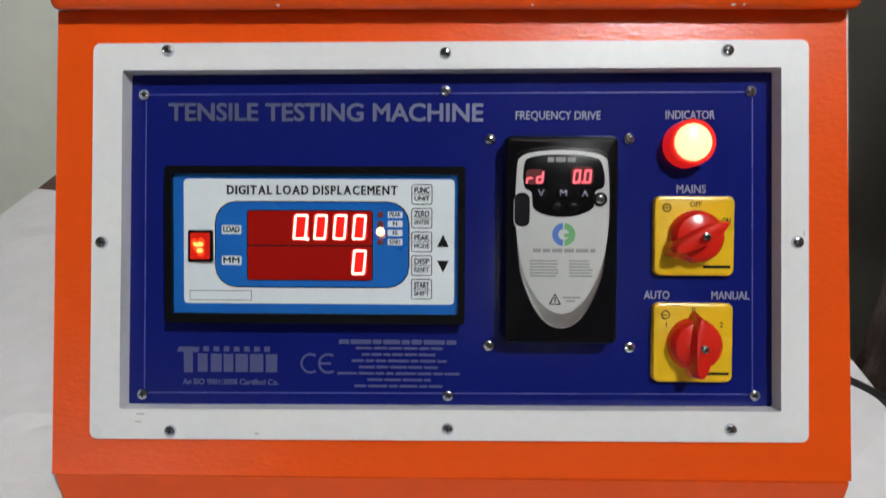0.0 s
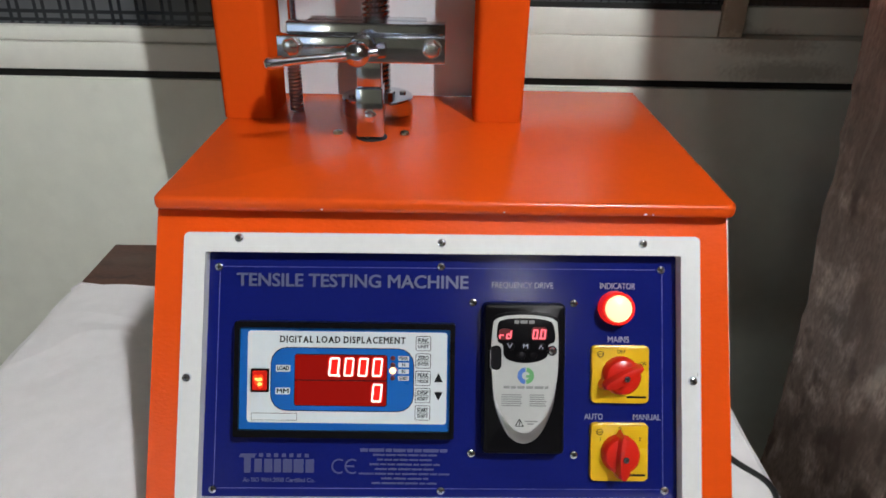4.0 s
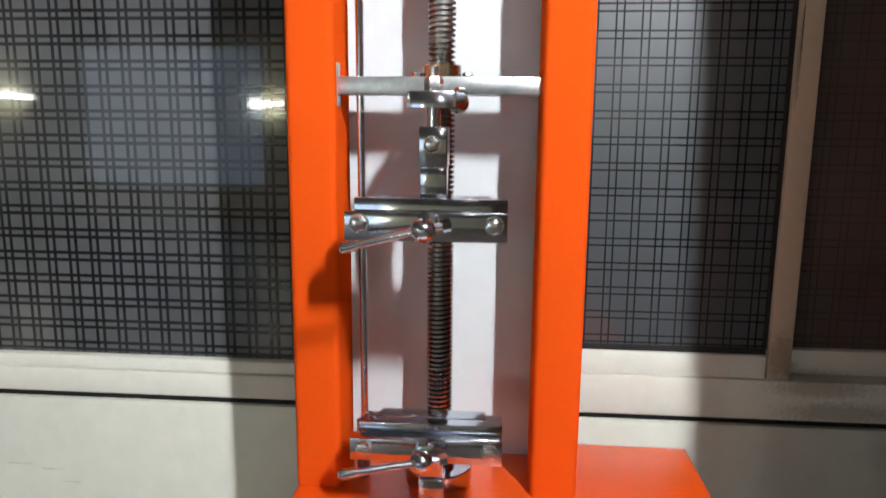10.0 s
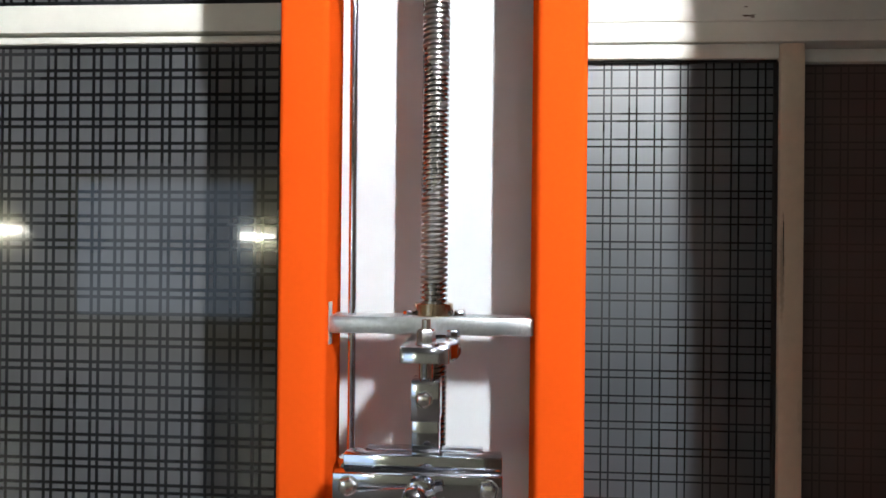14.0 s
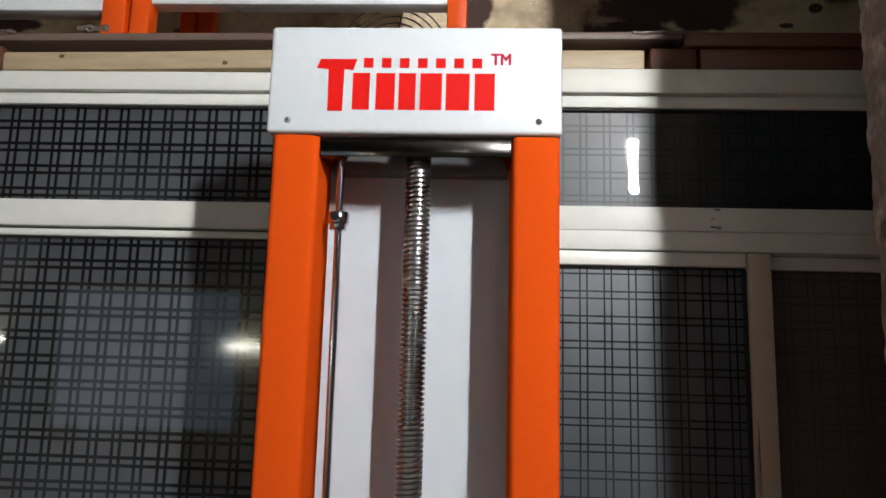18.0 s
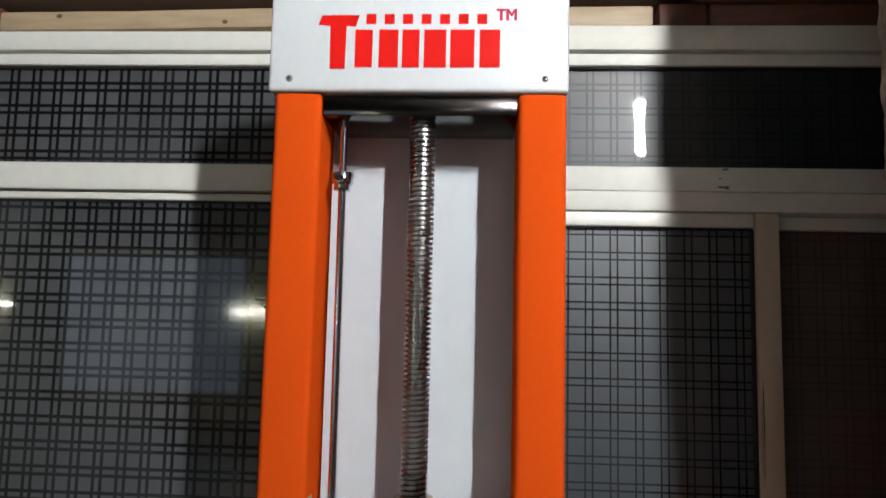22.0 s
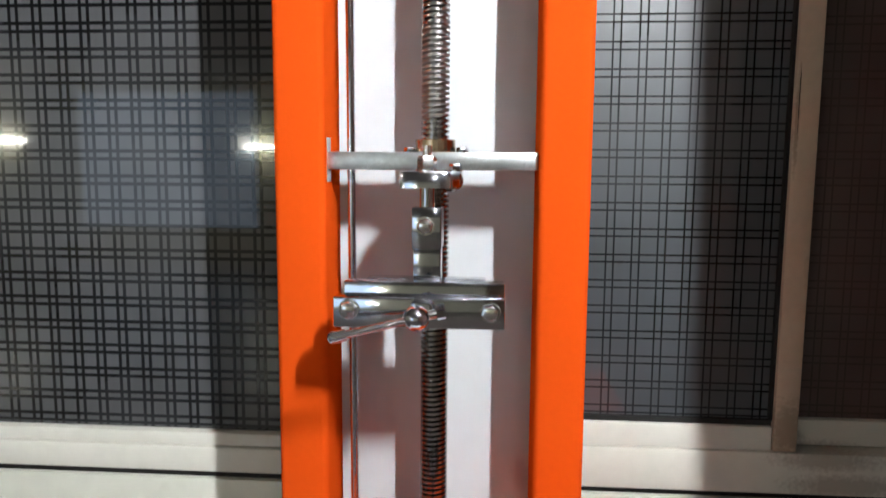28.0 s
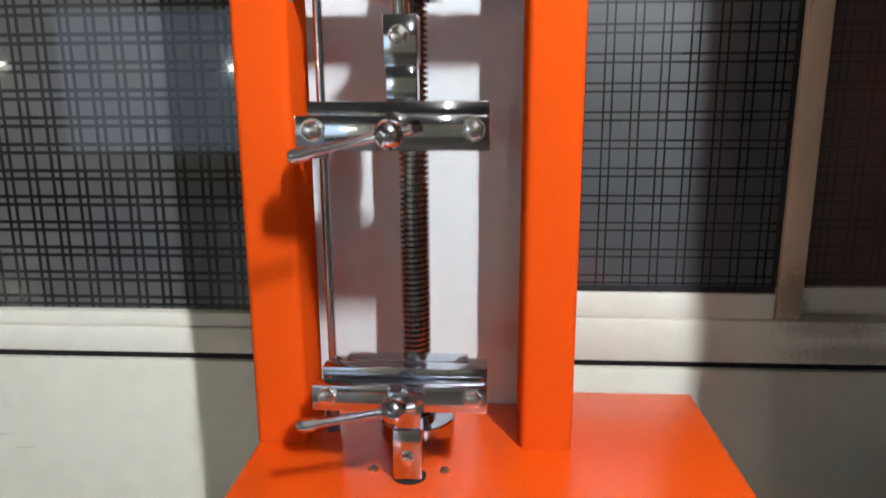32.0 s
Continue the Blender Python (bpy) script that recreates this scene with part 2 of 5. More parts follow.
def add_drips(m, colour, scale, stretch, lo, hi, amount):
    """Lays narrow noise-shaped runs of a second colour over a material."""
    n, l = m.node_tree.nodes, m.node_tree.links
    p = n["Principled BSDF"]
    was = p.inputs["Base Color"].links[0].from_socket
    co = n.new("ShaderNodeTexCoord")
    mp = n.new("ShaderNodeMapping")
    mp.inputs["Scale"].default_value = stretch
    l.new(co.outputs["Object"], mp.inputs[0])
    run = n.new("ShaderNodeTexNoise")
    run.inputs["Scale"].default_value, run.inputs["Detail"].default_value = scale, 4
    l.new(mp.outputs[0], run.inputs[0])
    edge = n.new("ShaderNodeMapRange")
    edge.inputs[1].default_value, edge.inputs[2].default_value, edge.inputs[3].default_value, edge.inputs[4].default_value = lo, hi, 0.0, amount
    l.new(run.outputs[0], edge.inputs[0])
    mix = n.new("ShaderNodeMix")
    mix.data_type = "RGBA"
    mix.inputs["B"].default_value = (*colour, 1)
    l.new(edge.outputs[0], mix.inputs["Factor"])
    l.new(was, mix.inputs["A"])
    l.new(mix.outputs["Result"], p.inputs["Base Color"])


def add_patches(m, stain, patches, scale=13.0, amount=1.0, soft=0.28):
    """Lays soft-edged stains over a material, each given by its middle (x, z) and half sizes."""
    n, l = m.node_tree.nodes, m.node_tree.links
    p = n["Principled BSDF"]
    was = p.inputs["Base Color"].links[0].from_socket
    co = n.new("ShaderNodeTexCoord")
    wob = n.new("ShaderNodeTexNoise")
    wob.inputs["Scale"].default_value, wob.inputs["Detail"].default_value = scale, 7
    l.new(co.outputs["Object"], wob.inputs[0])
    total = None
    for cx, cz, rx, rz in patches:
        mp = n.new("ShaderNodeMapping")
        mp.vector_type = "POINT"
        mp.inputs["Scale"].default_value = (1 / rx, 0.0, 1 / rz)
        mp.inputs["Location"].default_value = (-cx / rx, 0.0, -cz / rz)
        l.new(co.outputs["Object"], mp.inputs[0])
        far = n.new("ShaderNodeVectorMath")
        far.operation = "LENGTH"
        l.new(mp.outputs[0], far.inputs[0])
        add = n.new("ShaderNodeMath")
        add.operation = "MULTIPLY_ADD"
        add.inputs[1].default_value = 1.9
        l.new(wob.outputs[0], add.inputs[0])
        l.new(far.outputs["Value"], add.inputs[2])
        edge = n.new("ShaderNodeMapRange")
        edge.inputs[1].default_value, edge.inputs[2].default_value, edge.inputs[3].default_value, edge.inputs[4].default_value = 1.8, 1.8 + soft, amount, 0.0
        l.new(add.outputs[0], edge.inputs[0])
        if total is None:
            total = edge.outputs[0]
        else:
            mx = n.new("ShaderNodeMath")
            mx.operation = "MAXIMUM"
            l.new(total, mx.inputs[0])
            l.new(edge.outputs[0], mx.inputs[1])
            total = mx.outputs[0]
    mix = n.new("ShaderNodeMix")
    mix.data_type = "RGBA"
    mix.inputs["B"].default_value = (*stain, 1)
    l.new(total, mix.inputs["Factor"])
    l.new(was, mix.inputs["A"])
    l.new(mix.outputs["Result"], p.inputs["Base Color"])
    return m


def creased(m, scale, depth):
    """Adds long soft creases to a cloth material's relief."""
    n, l = m.node_tree.nodes, m.node_tree.links
    p = n["Principled BSDF"]
    co = n.new("ShaderNodeTexCoord")
    bt = n.new("ShaderNodeTexNoise")
    bt.inputs["Scale"].default_value, bt.inputs["Detail"].default_value, bt.inputs["Distortion"].default_value = scale, 1.5, 0.9
    l.new(co.outputs["Object"], bt.inputs[0])
    ridge = n.new("ShaderNodeMath")
    ridge.operation = "PINGPONG"
    ridge.inputs[1].default_value = 0.09
    l.new(bt.outputs[0], ridge.inputs[0])
    bp = n.new("ShaderNodeBump")
    bp.inputs["Strength"].default_value, bp.inputs["Distance"].default_value = 0.9, depth
    l.new(ridge.outputs[0], bp.inputs["Height"])
    was = p.inputs["Normal"].links[0].from_socket
    l.new(was, bp.inputs["Normal"])
    l.new(bp.outputs[0], p.inputs["Normal"])
    return m


ORANGE = paint("orange_powder_coat", (0.70, 0.080, 0.006), 0.40, bump=0.05, bump_scale=330, vary=0.03, spec=0.22, rough_vary=0.06)
ORANGE_COLUMN = paint("matt_orange_powder_coat", (0.60, 0.069, 0.007), 0.6, bump=0.05, bump_scale=330, vary=0.03, spec=0.0, rough_vary=0.06)
ORANGE_GLOSS = paint("glossy_orange_coat", (0.76, 0.080, 0.005), 0.25, bump=0.14, bump_scale=320, stretch=(0.6, 1, 1), vary=0.03, spec=0.55, rough_vary=0.015)
ORANGE_LID = paint("satin_orange_coat", (0.70, 0.078, 0.006), 0.25, bump=0.06, bump_scale=260, vary=0.03, spec=0.55, rough_vary=0.008)
WHITE_PAINT = paint("white_powder_coat", (0.70, 0.72, 0.725), 0.35, bump=0.03, bump_scale=600, vary=0.03)
WHITE_CAP = paint("white_satin_cap_paint", (0.59, 0.625, 0.64), 0.31, rough_vary=0.02, bump=0.03, bump_scale=500, vary=0.03)
WHITE_PLATE = paint("white_laminate_plate", (0.555, 0.608, 0.637), 0.31, rough_vary=0.02, bump=0.01, vary=0.03, scale=8)
CREAM_WALL = paint("cream_wall_paint", (0.74, 0.76, 0.68), 0.55, bump=0.06, bump_scale=90, vary=0.05, scale=6, spots=(0.60, 0.61, 0.53), spot_scale=9, spot_at=(0.66, 0.9))
ALU = paint("cream_aluminium_profile", (0.69, 0.69, 0.63), 0.33, rough_vary=0.04, bump=0.02, vary=0.04, scale=10, spots=(0.2, 0.15, 0.1), spot_scale=30, spot_at=(0.74, 0.9))
BLACK_GAP = paint("dark_gasket", (0.012, 0.012, 0.012), 0.8, bump=0.0)
GLASS_CHECK = checked_glass("checked_film_glass")
GLASS_FINE = checked_glass("fine_checked_film_glass", 0.0061, 0.0014, 0.7, 0.45, (0.043, 0.052, 0.060), 0.66)
# brown veil reflected in the right sash, put into tone and faint lines
GLASS_VEILED = checked_glass("veiled_checked_film_glass", 0.0061, 0.0014, 0.5, 0.5, (0.105, 0.074, 0.066), 0.2)
# haze over the upper right pane, put into fainter lines
GLASS_HAZY = checked_glass("hazy_checked_film_glass", 0.0055, 0.0018, 0.36, 0.40, (0.016, 0.021, 0.025), 0.2)
CLOTH = paint("white_cloth", (0.82, 0.81, 0.82), 0.9, bump=0.25, bump_scale=900, vary=0.04, scale=12, spec=0.1)
DARK_WOOD = paint("dark_brown_laminate", (0.115, 0.052, 0.038), 0.5, bump=0.05, bump_scale=120, vary=0.4, scale=30, stretch=(1, 3, 3), spec=0.25, spots=(0.05, 0.024, 0.018), spot_scale=18, spot_at=(0.5, 0.7))
PIER = paint("mottled_brown_plaster", (0.55, 0.44, 0.375), 0.5, bump=0.9, bump_scale=42, vary=0.5, scale=60, spots=(0.24, 0.165, 0.13), spot_scale=22, spot_at=(0.50, 0.66), stretch=(1, 1, 0.42), spec=0.4)
add_drips(PIER, (0.60, 0.53, 0.46), 60.0, (1, 1, 0.05), 0.60, 0.68, 0.75)
add_drips(PIER, (0.085, 0.05, 0.04), 26.0, (1, 1, 0.55), 0.60, 0.68, 0.85)
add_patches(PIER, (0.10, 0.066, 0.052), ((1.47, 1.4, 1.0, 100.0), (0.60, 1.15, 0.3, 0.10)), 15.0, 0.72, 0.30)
PINE = paint("pale_pine_wood", (0.42, 0.32, 0.2), 0.6, bump=0.15, bump_scale=60, vary=0.15, scale=30, stretch=(0.12, 1, 1), spots=(0.2, 0.13, 0.07), spot_scale=5, spot_at=(0.62, 0.8))
RED_WOOD = paint("red_brown_plank", (0.15, 0.058, 0.033), 0.55, bump=0.15, bump_scale=50, vary=0.2, scale=30, stretch=(0.15, 1, 1))
SHELF_WOOD = paint("dusty_brown_shelf_board", (0.135, 0.09, 0.07), 0.5, bump=0.12, bump_scale=60, vary=0.2, scale=30, stretch=(0.2, 1, 1), spots=(0.3, 0.25, 0.21), spot_scale=8, spot_at=(0.6, 0.8))
MOTTLED = paint("stained_beige_wall", (0.80, 0.64, 0.43), 0.8, bump=0.4, bump_scale=30, vary=0.25, scale=24, spots=(0.36, 0.25, 0.15), spot_scale=6, spot_at=(0.48, 0.66))
add_patches(MOTTLED, (0.085, 0.050, 0.038), ((0.60, 2.80, 0.20, 0.07), (0.53, 2.71, 0.13, 0.05), (0.70, 2.755, 0.10, 0.04), (0.10, 2.80, 0.05, 0.085), (0.16, 2.68, 0.11, 0.04), (-1.27, 2.735, 0.14, 0.022), (-0.72, 2.72, 0.03, 0.010), (1.01, 2.79, 0.016, 0.012), (0.93, 2.74, 0.02, 0.008), (1.085, 2.85, 0.05, 0.045)))
for x, z in ((-0.664, 2.372), (-0.356, 2.362), (-0.16, 2.372)):
    add_patches(PINE, (0.10, 0.055, 0.03), ((x, z, 0.005, 0.004),), 60)
creased(CLOTH, 4.0, 0.022)
FLOOR = paint("grey_floor_tile", (0.12, 0.10, 0.085), 0.35, bump=0.02, vary=0.1, scale=6)
ROOM = paint("dull_brown_room_paint", (0.16, 0.095, 0.062), 0.8, bump=0.05, vary=0.06, scale=5)
CEILING = paint("aged_ceiling_paint", (0.13, 0.11, 0.09), 0.85, bump=0.05, vary=0.06, scale=5)
WEST_WALL = paint("drab_room_paint", (0.42, 0.41, 0.30), 0.7, bump=0.05, vary=0.06, scale=5)
FAR_WALL = paint("yellowed_room_paint", (0.74, 0.72, 0.54), 0.7, bump=0.05, vary=0.06, scale=5)
# made-up glow that gives the bluish patch reflected in the left pane
BLUE_GLOW = glow("glowing_pale_blue_board", (0.64, 0.80, 1.0), 1.05)
BEIGE_ALU = paint("beige_aluminium_profile", (0.60, 0.50, 0.385), 0.35, bump=0.02, vary=0.06, scale=14, spots=(0.3, 0.22, 0.15), spot_scale=22, spot_at=(0.70, 0.9))
ALU_STAINED = paint("stained_cream_profile", (0.69, 0.68, 0.61), 0.32, bump=0.02, vary=0.04, scale=10)
add_patches(ALU_STAINED, (0.12, 0.075, 0.045), ((0.600, 1.142, 0.020, 0.007), (0.655, 1.116, 0.05, 0.012), (0.69, 1.072, 0.06, 0.012)), 160.0, 0.42, 1.1)
add_patches(BEIGE_ALU, (0.10, 0.06, 0.035), ((0.590, 1.165, 0.02, 0.03), (0.573, 1.66, 0.0025, 0.05)), 160.0, 0.5, 1.1)
RUST = paint("dark_brown_mark", (0.09, 0.055, 0.035), 0.8, bump=0.0, vary=0.3)
SCUFF = paint("grey_brown_scuff", (0.56, 0.56, 0.49), 0.6, bump=0.0, vary=0.1)

# ---- the room ----
WY = 0.345  # face of the window wall
bm = bmesh.new()
box(bm, -7.0, 3.0, -10.0, 1.2, -0.1, 0.0)
solid("floor", bm, FLOOR, "plain grey tiled floor of the workshop", "floor")
bm = bmesh.new()
box(bm, -7.1, 3.1, -10.1, 1.3, 2.95, 3.05)
solid("ceiling", bm, CEILING, "plain off-white ceiling of the workshop", "ceiling")
for nm, b in (("wall_west", (-7.12, -7.0, -10, 1.2, 0, 2.95)), ("wall_east", (3.0, 3.12, -10, 1.2, 0, 2.95)), ("wall_south", (-7.0, 3.0, -10.12, -10.0, 0, 2.95))):
    bm = bmesh.new()
    box(bm, *b)
    solid(nm, bm, {"wall_east": ROOM, "wall_west": WEST_WALL, "wall_south": FAR_WALL}[nm], "plain painted room wall", "wall")
bm = bmesh.new()
box(bm, -7.0, 3.0, WY, WY + 0.16, 0, 1.040)
solid("wall_north", bm, CREAM_WALL, "cream painted wall under the windows, slightly scuffed", "wall")
bm = bmesh.new()
box(bm, -7.0, 3.0, 0.95, 1.1, 2.42, 2.95)
loft = solid("wall_loft", bm, MOTTLED, "stained beige and dark brown wall behind the shelf", "wall")
bm = bmesh.new()
box(bm, -7.0, 3.0, WY + 0.012, WY + 0.2, 1.040, 1.055)
solid("gasket_gap", bm, BLACK_GAP, "dark gap between wall and window frame", "trim")


def blot(cx, cz, rx, rz, y, seed, bm=None, n=90, rough=0.45):
    """An irregular flat patch in the plane y."""
    bm = bm or bmesh.new()
    vs = []
    for k in range(n):
        a = 2 * math.pi * k / n
        r = 1 + rough * noise.noise((1.6 * math.cos(a) + seed, 1.6 * math.sin(a), seed)) + rough * 0.5 * noise.noise((5 * math.cos(a), 5 * math.sin(a) + seed, 4)) + rough * 0.35 * noise.noise((14 * math.cos(a), 14 * math.sin(a) + seed, 4))
        vs.append(bm.verts.new((cx + rx * r * math.cos(a), y, cz + rz * r * math.sin(a))))
    bm.faces.new(vs)
    return bm


scuffed = bpy.data.objects["wall_north"]
for k, (x, z, w, h) in enumerate(((-0.80, 0.905, 0.030, 0.0012), (-0.735, 0.897, 0.022, 0.0010), (-0.69, 0.872, 0.012, 0.001), (-0.86, 0.93, 0.014, 0.001))):
    part("scuff", blot(x, z, w, h, WY - 0.0006, 40 + k, None, 30, 0.9), SCUFF, scuffed)
# glowing board added only to be mirrored in the window glass
bm = bmesh.new()
box(bm, -6.9, -3.85, -9.99, -9.95, 0.55, 2.80, 0.01)
solid("glow_board", bm, BLUE_GLOW, "pale blue glowing board added on the far wall for the glass to reflect", "screen")


# ---- windows ----
def rail(win, nm, x0, x1, y0, z0, z1, depth=0.05, bevel=0.0025, label="", mat=None):
    bm = bmesh.new()
    box(bm, x0, x1, y0, y0 + depth, z0, z1, bevel)
    return part(nm, bm, mat or ALU, win, label)


def pane(win, x0, x1, y0, z0, z1, turn=0.0, mat=None):
    bm = bmesh.new()
    w = x1 - x0
    box(bm, -w / 2, w / 2, 0, 0.005, 0, z1 - z0)
    return part("pane", bm, mat or GLASS_CHECK, win, "dark glass with a frosted checked film", pose((x0 + x1) / 2, y0, z0, 0, 0, turn))


XL, XM, XR = -2.6, 0.06, 2.9
win = thing("window_1", "cream aluminium sliding window with checked frosted glass", "window", kind="structure")
rail(win, "bottom_frame", XL, XM, WY - 0.004, 1.055, 1.0993, 0.09)
rail(win, "bottom_rail", XL, XM, WY + 0.002, 1.1007, 1.1235, 0.03)
rail(win, "transom", XL, XM, WY - 0.002, 2.053, 2.101, 0.09)
rail(win, "top_rail", XL, XM, WY + 0.010, 2.037, 2.0500, 0.03)
rail(win, "head_rail", XL, XM, WY + 0.008, 2.283, 2.305, 0.06)
rail(win, "head_frame", XL, XM, WY - 0.004, 2.3065, 2.342, 0.09)
for z0, z1, y in ((2.2788, 2.2827, 0.014), (2.3005, 2.3082, 0.024), (2.0470, 2.0560, 0.024), (2.1012, 2.1042, 0.016), (2.0338, 2.0368, 0.016)):
    rail(win, "gasket", XL, XM, WY + y, z0, z1, 0.02, 0.0, mat=BLACK_GAP)
pane(win, XL, XM, WY + 0.022, 1.116, 2.042)
pane(win, XL, XM, WY + 0.022, 2.098, 2.287)

MARKS = ((0.519, 2.099, 0.008, 0.0014), (0.511, 2.083, 0.0025, 0.0012), (0.515, 2.069, 0.009, 0.0016), (0.522, 2.0665, 0.004, 0.0012))
win = thing("window_2", "cream aluminium sliding window, stained at its meeting stile", "window", kind="structure")
rail(win, "bottom_frame", XM + 0.002, XR, WY - 0.006, 1.055, 1.1258, 0.09, mat=ALU_STAINED)
rail(win, "bottom_rail", XM + 0.002, 0.567, WY - 0.002, 1.1266, 1.1675, 0.03)
rail(win, "stile", 0.5685, 0.607, WY - 0.004, 1.1266, 2.0255, 0.034, label="beige meeting stile with scratches", mat=BEIGE_ALU)
rail(win, "top_rail", XM + 0.002, 0.567, WY - 0.002, 2.001, 2.0255, 0.03)
rail(win, "transom", XM + 0.002, XR, WY - 0.006, 2.027, 2.0605, 0.09)
rail(win, "transom_cap", XM + 0.002, XR, WY - 0.0045, 2.0612, 2.103, 0.09)
for k, (x, z, w, h) in enumerate(MARKS):
    part("dirt_mark", blot(x, z, w, h, WY - 0.0072, 50 + k, None, 24, 0.8), RUST, win)
rail(win, "bottom_rail", 0.6085, XR, WY + 0.03, 1.1266, 1.171, 0.03, mat=ALU_STAINED)
rail(win, "top_rail", 0.6085, XR, WY + 0.03, 2.003, 2.0255, 0.03)
rail(win, "head_rail", XM + 0.002, XR, WY + 0.006, 2.284, 2.306, 0.06)
rail(win, "head_frame", XM + 0.002, XR, WY - 0.006, 2.3075, 2.352, 0.09, mat=ALU_STAINED)
for z0, z1, y in ((2.2800, 2.2838, 0.012), (2.3035, 2.3100, 0.024), (2.1032, 2.1058, 0.010)):
    rail(win, "gasket", XM + 0.002, XR, WY + y, z0, z1, 0.02, 0.0, mat=BLACK_GAP)
for z0, z1 in ((1.9978, 2.0008), (1.1677, 1.1765)):
    rail(win, "gasket", XM + 0.002, 0.567, WY + 0.006, z0, z1, 0.01, 0.0, mat=BLACK_GAP)
bm = bmesh.new()
box(bm, 0.5635, 0.5682, WY + 0.004, WY + 0.016, 1.1768, 1.9975)
part("gasket", bm, BLACK_GAP, win)
pane(win, XM + 0.002, 0.572, WY + 0.014, 1.165, 2.006, mat=GLASS_FINE)
pane(win, 0.600, XR, WY + 0.044, 1.165, 2.008, mat=GLASS_VEILED)
pane(win, XM + 0.002, XR, WY + 0.02, 2.100, 2.288, mat=GLASS_HAZY)
part("scratch", blot(0.5745, 1.70, 0.0008, 0.05, WY - 0.0045, 3), BLACK_GAP, win)

# dark board that closes the night behind the glass
bm = bmesh.new()
box(bm, -7.0, 3.0, WY + 0.12, WY + 0.14, 1.05, 2.35)
solid("night_board", bm, BLACK_GAP, "dark night behind the window glass", "backdrop")

# ---- boards and shelf over the windows ----
for x0, x1, mat, lab in ((-2.6, -0.782, RED_WOOD, "short red-brown wooden batten over the window"), (-0.777, 0.405, PINE, "pale rough pine batten over the window"), (0.415, 0.497, RED_WOOD, "short red-brown wooden batten over the window"), (0.502, 2.9, RED_WOOD, "long red-brown wooden batten over the window")):
    bm = bmesh.new()
    box(bm, x0, x1, WY + 0.002, WY + 0.07, 2.3545, 2.3905 if mat is PINE else 2.3945, 0.004)
    if mat is PINE:
        bmesh.ops.subdivide_edges(bm, edges=[e for e in bm.edges if abs(e.verts[0].co.x - e.verts[1].co.x) > 0.5], cuts=24)
        for v in bm.verts:
            u = (v.co.x - x0) / (x1 - x0)
            v.co.z += 0.010 * u - 0.008 + 0.003 * math.sin(3.1 * u) + 0.0015 * noise.noise((v.co.x * 9, v.co.y, 1)) - 0.002
    solid("batten", bm, mat, lab, "wooden batten", "battens over the window", "object")
bm = bmesh.new()
box(bm, -2.6, 0.47, WY - 0.012, 0.94, 2.4045, 2.420, 0.004)
for v in bm.verts:
    v.co.z += 0.0065 * min(0.0, v.co.x - 0.40)
solid("shelf_board", bm, SHELF_WOOD, "dusty brown wooden shelf board over the windows", "shelf", kind="object")
bm = bmesh.new()
box(bm, 0.473, 2.9, WY - 0.002, 0.94, 2.397, 2.424, 0.004)
solid("shelf_board", bm, RED_WOOD, "dark red-brown shelf board over the windows", "shelf", kind="object")

# ---- the pier ----
bm = bmesh.new()
NZ, NY = 260, 24


def edge_y(z):
    return float(np.interp(z, (0.0, 0.8, 1.12, 1.38, 1.5, 2.25, 3.1), (-0.07, -0.05, -0.010, 0.022, 0.030, 0.018, 0.015)))


random.seed(5)
grid = []
for k in range(NZ + 1):
    z = 2.948 * k / NZ
    rag = 0.010 * noise.noise((z * 5, 1, 0)) + 0.007 * noise.noise((z * 17, 5, 0)) + 0.006 * noise.noise((z * 46, 2, 0)) + 0.003 * noise.noise((z * 95, 8, 0))
    row = []
    for j in range(NY + 1):
        y = -0.455 + (0.455 + edge_y(z) + rag) * j / NY
        near = 1 - min(1.0, j / NY * 1.6)
        x = 0.600 + near * float(np.interp(z, (1.75, 2.2, 2.5), (0.006, -0.012, -0.014))) + 0.006 * noise.noise((y * 9, z * 6, 3)) + 0.003 * noise.noise((y * 30, z * 22, 7))
        row.append(bm.verts.new((x, y, z)))
    row.append(bm.verts.new((2.985, edge_y(z) + rag, z)))
    row.append(bm.verts.new((2.985, -0.455, z)))
    grid.append(row)
for a, b in zip(grid, grid[1:]):
    for j in range(len(a)):
        bm.faces.new((a[j], a[(j + 1) % len(a)], b[(j + 1) % len(a)], b[j]))
bm.faces.new(grid[0])
bm.faces.new(grid[-1][::-1])
bmesh.ops.recalc_face_normals(bm, faces=bm.faces)
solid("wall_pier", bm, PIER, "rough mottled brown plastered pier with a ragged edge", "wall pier")

